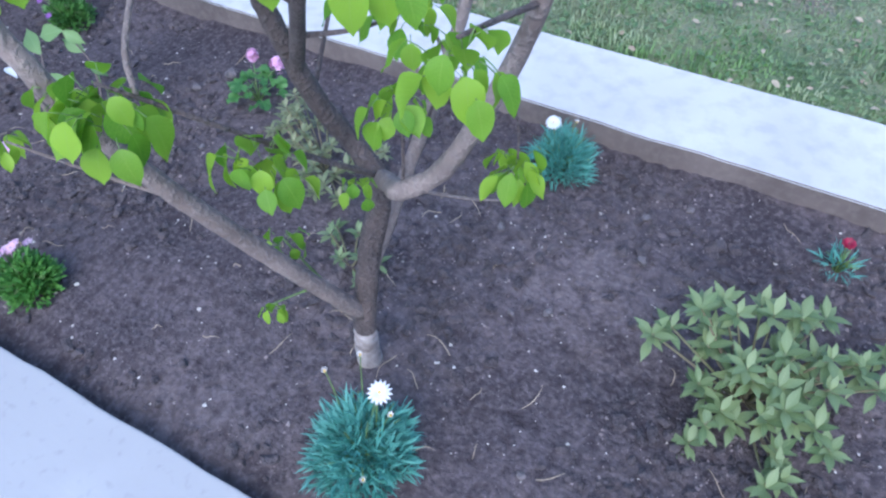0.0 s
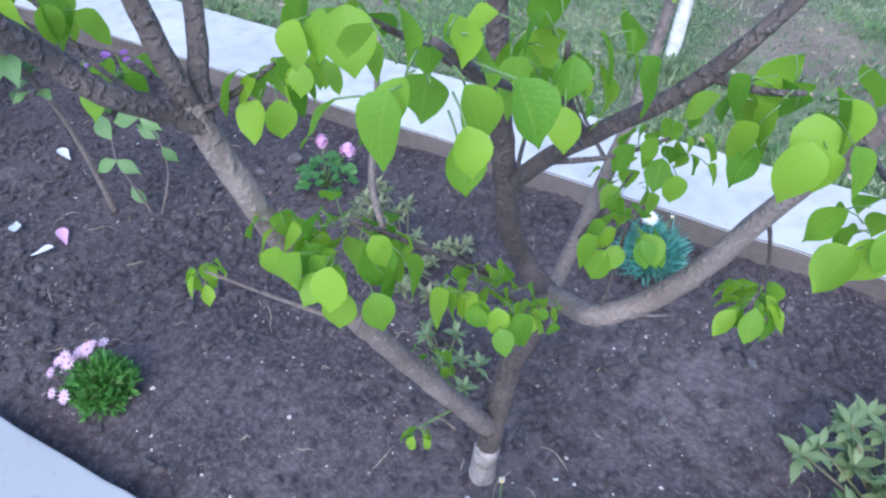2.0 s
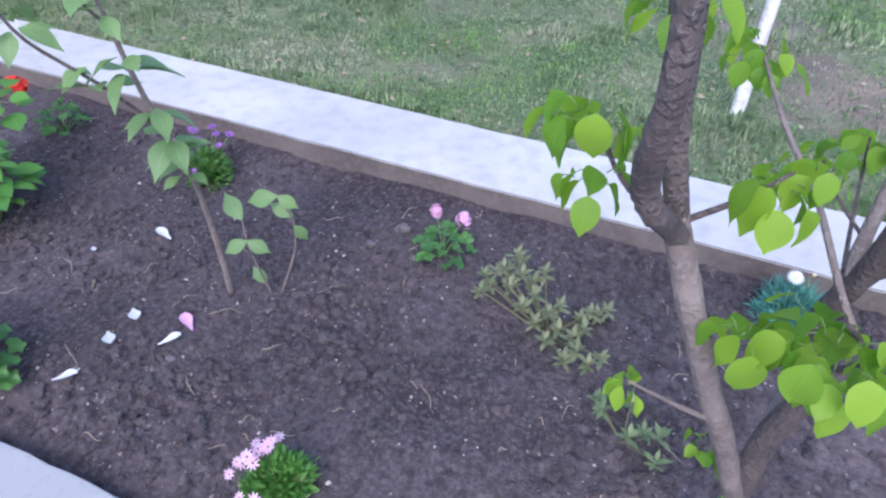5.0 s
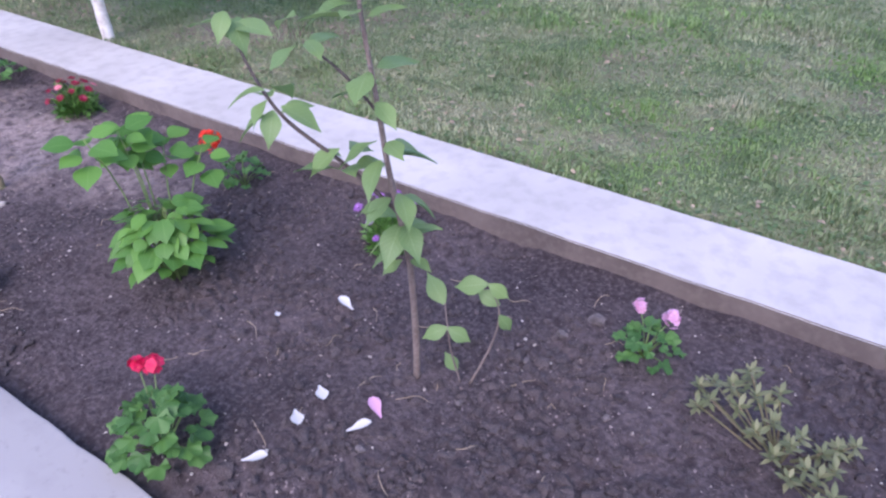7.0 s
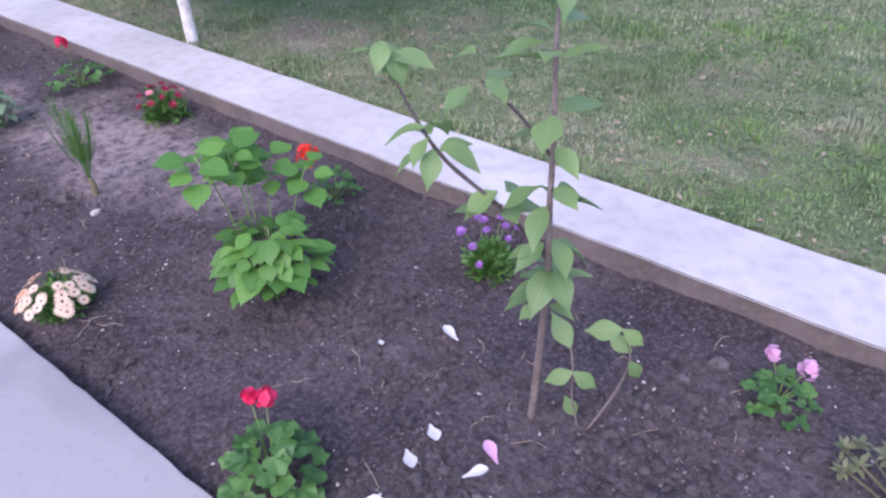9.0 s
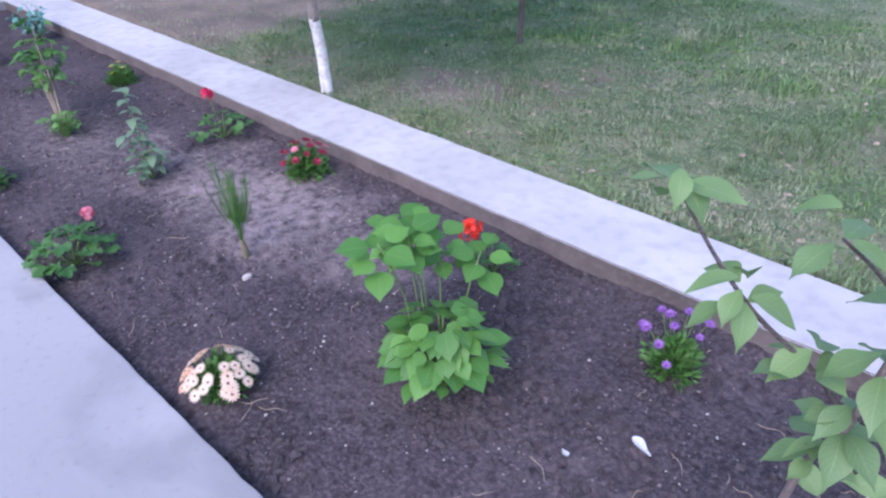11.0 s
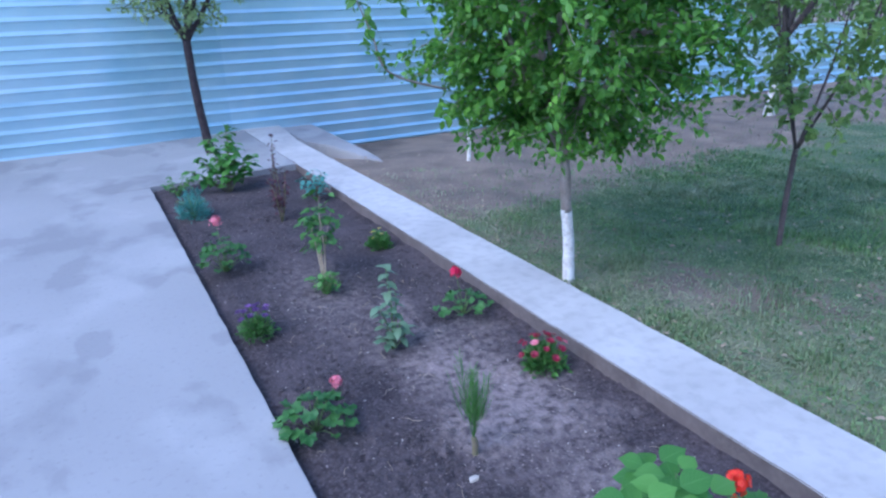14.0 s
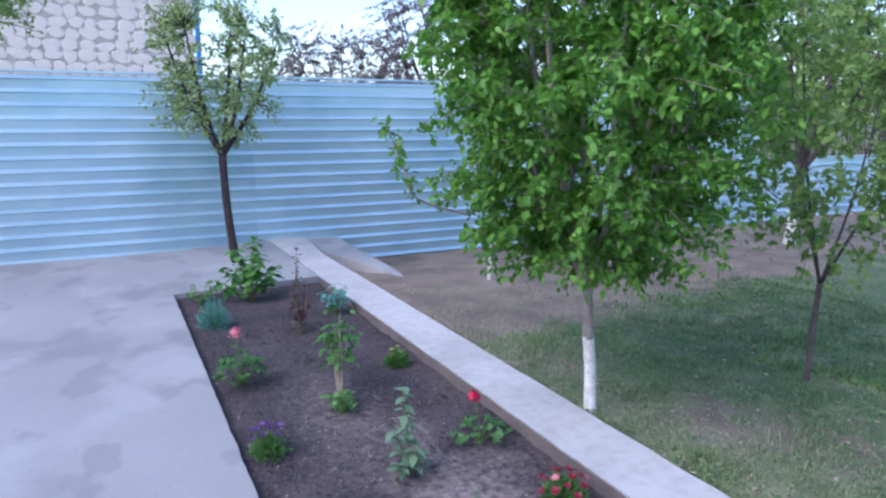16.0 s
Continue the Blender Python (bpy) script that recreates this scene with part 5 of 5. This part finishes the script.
# hydrangea
HYD = leaf_set("leaf", ROUND_LEAF, LEAF_HYDRANGEA, 1.0, ((0.15, 0.2, 0.01), (0.25, 0.3, -0.01), (0.1, 0.1, 0.015)))
hyd = bed_thing("hydrangea", 0.59, 2.77, "bushy hydrangea with large fresh green leaves", "shrub")
r_ = random.Random(33)
for i in range(96):
    a, k = 2.4 * i, math.sqrt((i + 0.5) / 96)
    h = 0.285 * (1 - 0.5 * k ** 3) * r_.uniform(0.8, 1.08)
    p = Vector((0.14 * k * math.cos(a), 0.155 * k * math.sin(a), h))
    way = Vector((math.cos(a), math.sin(a), -0.15 + r_.uniform(-0.25, 0.2)))
    piece("leaf", HYD[r_.randrange(3)], hyd, aim(p * 0.9, way, Vector((math.cos(a) * 0.35, math.sin(a) * 0.35, 1)) + any_way(r_) * 0.5, r_.uniform(0.045, 0.085)))
    if i % 3 == 0:
        limb("stem", hyd, [(p.x * 0.1, p.y * 0.1, -0.02), (p.x * 0.5, p.y * 0.5, h * 0.55), p * 0.92], [0.004, 0.003, 0.002], STALK, 5, 0, 2)
# its tall back shoots
for sx, sy, sz, n in ((0.70, 3.05, 0.40, 11), (0.49, 2.89, 0.49, 9), (0.75, 2.92, 0.37, 9), (0.80, 2.80, 0.36, 8), (0.67, 2.95, 0.45, 12), (0.60, 2.90, 0.47, 8)):
    tip = Vector((sx - 0.59, sy - 2.77, sz))
    limb("shoot", hyd, [(tip.x * 0.35, tip.y * 0.35, -0.02), tip * 0.6 + Vector((0, 0, 0.02)), tip], [0.003, 0.0025, 0.002], STALK, 5, 0, 3)
    for k in range(n):
        a = 2.4 * k + r_.uniform(-0.3, 0.3)
        piece("leaf", HYD[r_.randrange(3)], hyd, aim(tip - Vector((0, 0, 0.010 * k)) + Vector((math.cos(a), math.sin(a), 0)) * 0.025, (math.cos(a), math.sin(a), 0.25 - 0.06 * k), (-0.2, -0.2, 1), r_.uniform(0.06, 0.092)))


# magnolia sapling
MAG = leaf_set("leaf", (0.03, 0.11, 0.19, 0.25, 0.285, 0.28, 0.23, 0.14, 0.05, 0.0), LEAF_MAGNOLIA, 1.0, ((0.35, 0.3, 0.02), (0.3, 0.5, -0.02), (0.2, 0.2, 0.03)))
mag = bed_thing("magnolia_sapling", 0.646, 1.888, "tall magnolia sapling with broad soft green leaves", "sapling")


def mg(*pts):
    return [Vector(p) - Vector((0.646, 1.888, bed_height(0.646, 1.888))) for p in pts]


limb("trunk", mag, mg((0.646, 1.888, -0.03), (0.632, 1.88, 0.15), (0.60, 1.867, 0.35), (0.555, 1.846, 0.48), (0.50, 1.824, 0.60), (0.45, 1.812, 0.75), (0.41, 1.80, 0.9), (0.375, 1.795, 1.05), (0.36, 1.79, 1.2)), [0.010, 0.009, 0.008, 0.0075, 0.0065, 0.0055, 0.0045, 0.0035, 0.002], BARK_PALE, 9, 0.05, 4, "", 2)
limb("branch", mag, mg((0.495, 1.823, 0.615), (0.43, 1.89, 0.73), (0.37, 1.97, 0.825), (0.38, 2.05, 0.89), (0.417, 2.13, 0.95)), [0.0045, 0.004, 0.0035, 0.003, 0.002], BARK, 7, 0.05, 4, "", 3)
limb("branch", mag, mg((0.42, 1.803, 0.86), (0.39, 1.85, 0.93), (0.36, 1.90, 0.98)), [0.003, 0.0025, 0.002], BARK, 6, 0.05, 4, "", 4)
for k, (c, n, L) in enumerate((((0.52, 1.832, 0.56), 7, 0.068), ((0.55, 1.845, 0.49), 6, 0.06), ((0.49, 1.825, 0.64), 4, 0.062), ((0.43, 1.89, 0.74), 5, 0.062), ((0.365, 1.99, 0.85), 7, 0.062), ((0.417, 2.13, 0.95), 6, 0.066), ((0.44, 1.81, 0.78), 5, 0.062), ((0.40, 1.80, 0.92), 4, 0.06), ((0.36, 1.90, 0.99), 3, 0.058), ((0.375, 1.795, 1.06), 5, 0.06), ((0.36, 1.79, 1.19), 6, 0.06))):
    r = random.Random(300 + k)
    cc = Vector(c) - Vector((0.646, 1.888, bed_height(0.646, 1.888)))
    for i in range(n + 1):
        a = 2.4 * i + r.uniform(-0.4, 0.4) + k
        out = Vector((math.cos(a), math.sin(a), 0))
        p = cc + out * 0.012 + Vector((0, 0, r.uniform(-0.03, 0.03)))
        piece("leaf", MAG[r.randrange(3)], mag, aim(p, out + Vector((0, 0, r.uniform(-0.5, 0.45))), out * 0.3 + Vector((0, 0, 1)) + any_way(r) * 0.3, L * r.uniform(0.9, 1.45)))

sh = bed_thing("magnolia_seedling", 0.70, 1.76, "low bare-stemmed seedling with a few pale green leaves", "seedling")
so = Vector((0.70, 1.76, bed_height(0.70, 1.76)))


def sg(*pts):
    return [Vector(p) - so for p in pts]


limb("stem", sh, sg((0.70, 1.755, -0.02), (0.735, 1.715, 0.12), (0.735, 1.70, 0.24), (0.715, 1.725, 0.33)), [0.0035, 0.003, 0.0022, 0.0015], BARK_PALE, 6, 0.05, 4)
limb("stem", sh, sg((0.69, 1.775, -0.02), (0.675, 1.80, 0.1), (0.655, 1.80, 0.2), (0.68, 1.825, 0.25)), [0.003, 0.0025, 0.002, 0.0015], BARK_PALE, 6, 0.05, 4)
for p, w, L in (((0.68, 1.825, 0.245), (0.05, 0.5, 0.6), 0.062), ((0.655, 1.80, 0.2), (-0.6, 0.5, -0.2), 0.05), ((0.655, 1.80, 0.2), (0.1, -0.7, -0.3), 0.05), ((0.685, 1.785, 0.03), (-0.1, 0.3, 0.5), 0.045), ((0.715, 1.725, 0.33), (-0.5, 0.8, -0.1), 0.06), ((0.715, 1.725, 0.33), (0.1, -0.6, -0.3), 0.045), ((0.735, 1.70, 0.26), (-0.2, 0.6, 0.4), 0.05), ((0.735, 1.70, 0.23), (0, -0.5, -0.5), 0.042)):
    piece("leaf", MAG[rnd.randrange(3)], sh, aim(Vector(p) - so, w, (-0.8, -0.35, 0.8), L * 1.4))

# fallen petals
v, f, u = leaf_data((0.04, 0.08, 0.14, 0.23, 0.27, 0.22, 0.07), 0.064, 0.5, -0.15)
for x, y, a, mat_, kind in ((0.395, 1.905, 2.4, PETAL_WHITE, "white"), (0.446, 2.055, 0.9, PETAL_WHITE, "white"), (0.352, 2.055, 0.9, PETAL_WHITE, "white"), (0.472, 1.89, 4.2, PETAL_PINK, "pale pink"), (0.19, 2.052, 2.2, PETAL_WHITE, "white"), (0.752, 2.208, 4.5, PETAL_WHITE, "white"), (0.60, 2.35, 1.0, PETAL_WHITE, "small white")):
    me = raw_mesh("fallen_petal", v, f, mat_, True, u)
    me.transform(Matrix.Scale(0.5 if kind == "small white" else 1.0, 4))
    ob = new("fallen_petal", me)
    ob.matrix_basis = aim((x + 0.02 * math.cos(a), y + 0.02 * math.sin(a), bed_height(x, y) + 0.010), (-math.cos(a), -math.sin(a), 0.05), (0.15, 0.1, 1))
    tagged(ob, f"{kind} magnolia petal fallen on the dark soil", "petal", "fallen petals")

# purple daisies
PURP = daisy(PETAL_PURPLE, HEART_DARK, 11, 0.015, 0.005, 0.25, PETAL_LEAF, 2)
pu = bed_thing("purple_daisy", 1.085, 2.30, "bushy plant with violet daisy flowers near the kerb", "flower", "purple flowers")
clump_foliage(pu, 1000, 0.09, 0.13, 0.024, LEAF_DENSE, 41, LANCE_LEAF[::2])
for p in ((-0.05, 0.08, 0.15), (-0.03, 0.10, 0.14), (0.0, 0.02, 0.155), (0.03, 0.05, 0.165), (0.05, -0.02, 0.16), (0.07, 0.01, 0.17), (-0.06, 0.03, 0.12), (0.02, -0.05, 0.14), (0.04, 0.08, 0.16), (0.08, -0.05, 0.15), (-0.08, -0.01, 0.08)):
    put_flower(pu, *PURP, p, (p[0] * 3 - 0.3, p[1] * 3, 1), rnd.uniform(0.8, 1.15), (p[0] * 0.5, p[1] * 0.5, 0.07))
PURP_DARK = daisy(PETAL_DARK, HEART_DARK, 11, 0.019, 0.005, 0.25, PETAL_LEAF, 2)
p2 = bed_thing("purple_daisy", 0.135, 5.11, "dull green clump with dark purple flowers beside the slab", "flower", "purple flowers")
clump_foliage(p2, 520, 0.115, 0.13, 0.026, LEAF_DENSE, 42, LANCE_LEAF[::2])
for i in range(13):
    a = 2.4 * i
    p = (0.09 * math.cos(a) * math.sqrt(i / 13), 0.09 * math.sin(a) * math.sqrt(i / 13), 0.165 - 0.003 * i)
    put_flower(p2, *(PURP if i % 7 == 1 else PURP_DARK), p, (p[0] * 3, p[1] * 3, 1), rnd.uniform(0.85, 1.15), (p[0] * 0.6, p[1] * 0.6, 0.07))

# cream daisies
CREAM = daisy(PETAL_CREAM, HEART_DARK, 12, 0.018, 0.0045, 0.12)
cr = bed_thing("cream_daisy", 0.153, 3.232, "round cushion of cream and apricot daisies with dark hearts", "flower")
clump_foliage(cr, 900, 0.10, 0.095, 0.024, LEAF_DENSE, 43, LANCE_LEAF[::2])
PALE = daisy(PETAL_PALE, HEART_DARK, 13, 0.0185, 0.0045, 0.12)
for i in range(52):
    a = 2.4 * i + rnd.uniform(-0.25, 0.25)
    k = math.sqrt((i + 10) / 62)
    if k < 0.62 and i % 2:
        continue
    p = (0.108 * k * math.cos(a), 0.108 * k * math.sin(a), 0.108 * (1.1 - 0.6 * k * k) + rnd.uniform(-0.006, 0.006))
    put_flower(cr, *(CREAM if p[1] > 0.02 and rnd.random() < 0.7 else PALE), p, (p[0] * 9, p[1] * 9, 1), rnd.uniform(0.8, 1.15), (p[0] * 0.6, p[1] * 0.6, p[2] * 0.5))

# red chrysanthemum
MUM = daisy(PETAL_CRIMSON, HEART_DARK, 11, 0.019, 0.0035, 0.25, PETAL_LEAF, 2)
MUM2 = daisy(PETAL_ROSE, HEART_DARK, 11, 0.019, 0.0035, 0.25, PETAL_LEAF, 2)
mu = bed_thing("chrysanthemum", 1.153, 4.123, "round chrysanthemum bush with crimson flowers against the kerb", "flower")
clump_foliage(mu, 900, 0.115, 0.15, 0.028, LEAF_DENSE, 44, LANCE_LEAF[::2])
for i in range(18):
    a = 2.4 * i
    k = math.sqrt((i + 0.5) / 18)
    p = (0.115 * k * math.cos(a), 0.115 * k * math.sin(a), 0.165 * (1 - 0.42 * k * k))
    put_flower(mu, *(MUM2 if i in (13, 4) else MUM), p, (p[0] * 7, p[1] * 7, 1), rnd.uniform(0.8, 1.1), (p[0] * 0.6, p[1] * 0.6, p[2] * 0.5))

# palm seedling
pa = bed_thing("palm_seedling", 0.588, 3.774, "small palm seedling with a fan of stiff narrow leaves", "palm")
limb("stem", pa, [(0, 0, -0.03), (0.003, 0, 0.03), (0.0, 0.005, 0.07)], [0.011, 0.013, 0.008], TWIG, 8, 0.08, 3, "fibrous stem wrapped in old leaf bases")


def frond_mesh(bend, seed):
    """A feather frond: a thin rib with narrow leaflets along both sides."""
    r = random.Random(seed)
    out = [(*leaf_data((0.008, 0.008, 0.006, 0.003), 1.0, 0.3, bend), Matrix.Identity(4))]
    for i in range(26):
        t = 0.3 + 0.7 * (i // 2) / 12
        side = 1 if i % 2 else -1
        out.append((*leaf_data((0.015, 0.03, 0.02, 0.0), 1.0, 0.4, 0.2), aim((0, t, -bend * t * t), (side * r.uniform(0.3, 0.5), 1, r.uniform(0.05, 0.25)), (0, 0, 1), (0.34 - 0.16 * t) * r.uniform(0.85, 1.15))))
    return joined("frond", LEAF_DENSE, out)


PAL = [frond_mesh(b, 60 + i) for i, b in enumerate((0.1, 0.2, 0.05))]
for i in range(11):
    a = 2.4 * i
    k = 0.08 + 0.42 * (i / 11)
    piece("frond", PAL[i % 3], pa, aim((0, 0.005, 0.05 + 0.002 * i), (k * math.cos(a), k * math.sin(a), 1), (math.cos(a), math.sin(a), 0.2), rnd.uniform(0.2, 0.32)))

# rose cutting with grey-green leaves
ROSE = leaf_set("leaf", OVAL_LEAF, LEAF_ROSE, 1.0)
ro = bed_thing("rose_shoot", 0.66, 4.645, "thin rose shoot with grey-green leaflets", "shrub")
for tip in ((0.0, 0.03, 0.42), (0.06, 0.07, 0.25), (-0.05, 0.02, 0.22), (0.03, -0.04, 0.16), (-0.07, -0.05, 0.1), (0.08, -0.02, 0.1)):
    t = Vector(tip)
    limb("stem", ro, [(0, 0, -0.02), t * 0.5 + Vector((0.012, 0, 0)), t], [0.004, 0.003, 0.0015], STALK, 5, 0, 3)
    n = int(6 + t.z * 24)
    for i in range(n):
        q = t * (0.35 + 0.65 * (i + 1) / n)
        a = 2.4 * i + t.x * 30
        piece("leaf", ROSE[i % 3], ro, aim(q, (math.cos(a), math.sin(a), 0.1), (0, 0, 1), rnd.uniform(0.045, 0.066)))


def leafy_bush(name, x, y, label, tips, kinds, length, per, seed, stem_mat=TWIG, cat="shrub", bare=0.3, loose=0.02):
    """Stems from one root with leaves all along them."""
    r = random.Random(seed)
    base = bed_thing(name, x, y, label, cat)
    for tip in tips:
        t = Vector(tip) * 1.08
        limb("stem", base, [(0, 0, -0.02), t * 0.5 + Vector((r.uniform(-0.02, 0.02), r.uniform(-0.02, 0.02), 0.03)), t], [0.006, 0.004, 0.002], stem_mat, 5, 0.05, 3)
        for i in range(per):
            q = t * (bare + (1.02 - bare) * (i + 1) / per) + any_way(r) * loose
            a = 2.4 * i + r.uniform(-0.5, 0.5)
            piece("leaf", kinds[i % len(kinds)], base, aim(q, (math.cos(a), math.sin(a), r.uniform(-0.3, 0.3)), any_way(r, 2.0), length * r.uniform(0.7, 1.2)))
    return base


TREEL = leaf_set("leaf", OVAL_LEAF, LEAF_DENSE, 1.0)
REDL = leaf_set("leaf", ROUND_LEAF, LEAF_RED, 1.0)
BROAD = leaf_set("leaf", ROUND_LEAF, LEAF_HYDRANGEA, 1.0)
leafy_bush("staked_sapling", 0.626, 5.50, "spindly sapling with leafy top above a low green tuft", ((0.08, 0.22, 0.46), (0.04, 0.12, 0.40), (0.0, 0.18, 0.36), (0.12, 0.16, 0.38), (0.06, 0.26, 0.34)), TREEL, 0.06, 24, 51, STRAW, "sapling", 0.62, 0.07)
leafy_bush("green_tuft", 0.615, 5.45, "low rounded green leafy tuft round a sapling", tuple((0.09 * math.cos(2.4 * i) * (0.3 + i / 14), 0.09 * math.sin(2.4 * i) * (0.3 + i / 14), 0.11 - 0.004 * i) for i in range(12)), BROAD, 0.035, 5, 52, STALK, "plant")
leafy_bush("currant_bush", 0.626, 8.05, "leafy green bush at the end of the flower bed", ((-0.1, 0.1, 0.42), (0.05, 0.1, 0.5), (0.12, 0.3, 0.46), (-0.2, 0.0, 0.3), (0.2, -0.02, 0.28), (0.0, -0.1, 0.3), (-0.28, 0.05, 0.2), (0.1, 0.0, 0.38), (-0.05, 0.15, 0.36), (0.25, 0.1, 0.22)), BROAD, 0.085, 20, 53)
leafy_bush("low_creeper", 0.2, 8.15, "dark low creeping foliage in the corner of the bed", ((-0.08, 0.05, 0.1), (0.08, 0.1, 0.12), (0.12, 0.02, 0.1), (0.0, -0.08, 0.08), (0.15, 0.15, 0.1), (-0.02, 0.15, 0.13)), TREEL, 0.045, 12, 54, STALK, "plant")
leafy_bush("barberry", 0.777, 6.92, "slim dark red barberry with upright wand stems", ((0.07, 0.3, 0.56), (0.03, 0.2, 0.42), (-0.05, 0.1, 0.3), (0.06, 0.05, 0.26), (0.1, 0.15, 0.34), (-0.03, 0.0, 0.2)), REDL, 0.03, 30, 55)
leafy_bush("teal_bush", 1.18, 7.3, "rounded blue-green leafy bush at the kerb", ((0.0, 0.05, 0.24), (-0.08, 0.0, 0.2), (0.07, 0.02, 0.2), (-0.04, -0.08, 0.18), (0.05, -0.06, 0.16), (-0.1, 0.08, 0.17), (0.08, 0.1, 0.2)), leaf_set("leaf", OVAL_LEAF, LEAF_TEAL, 1.0), 0.05, 14, 56)
ye = bed_thing("yellow_flower", 1.175, 5.97, "low green cushion with small yellow flowers by the kerb", "flower")
clump_foliage(ye, 520, 0.10, 0.11, 0.03, LEAF_DENSE, 57, LANCE_LEAF[::2])
YEL = daisy(PETAL_YELLOW, HEART_YELLOW, 8, 0.014, 0.004, 0.2)
for p in ((-0.04, 0.02, 0.115), (0.02, 0.05, 0.12), (0.0, -0.04, 0.11), (-0.06, -0.03, 0.09)):
    put_flower(ye, *YEL, p, (p[0] * 4, 0, 1), 1.0, (p[0] * 0.6, p[1] * 0.6, 0.05))
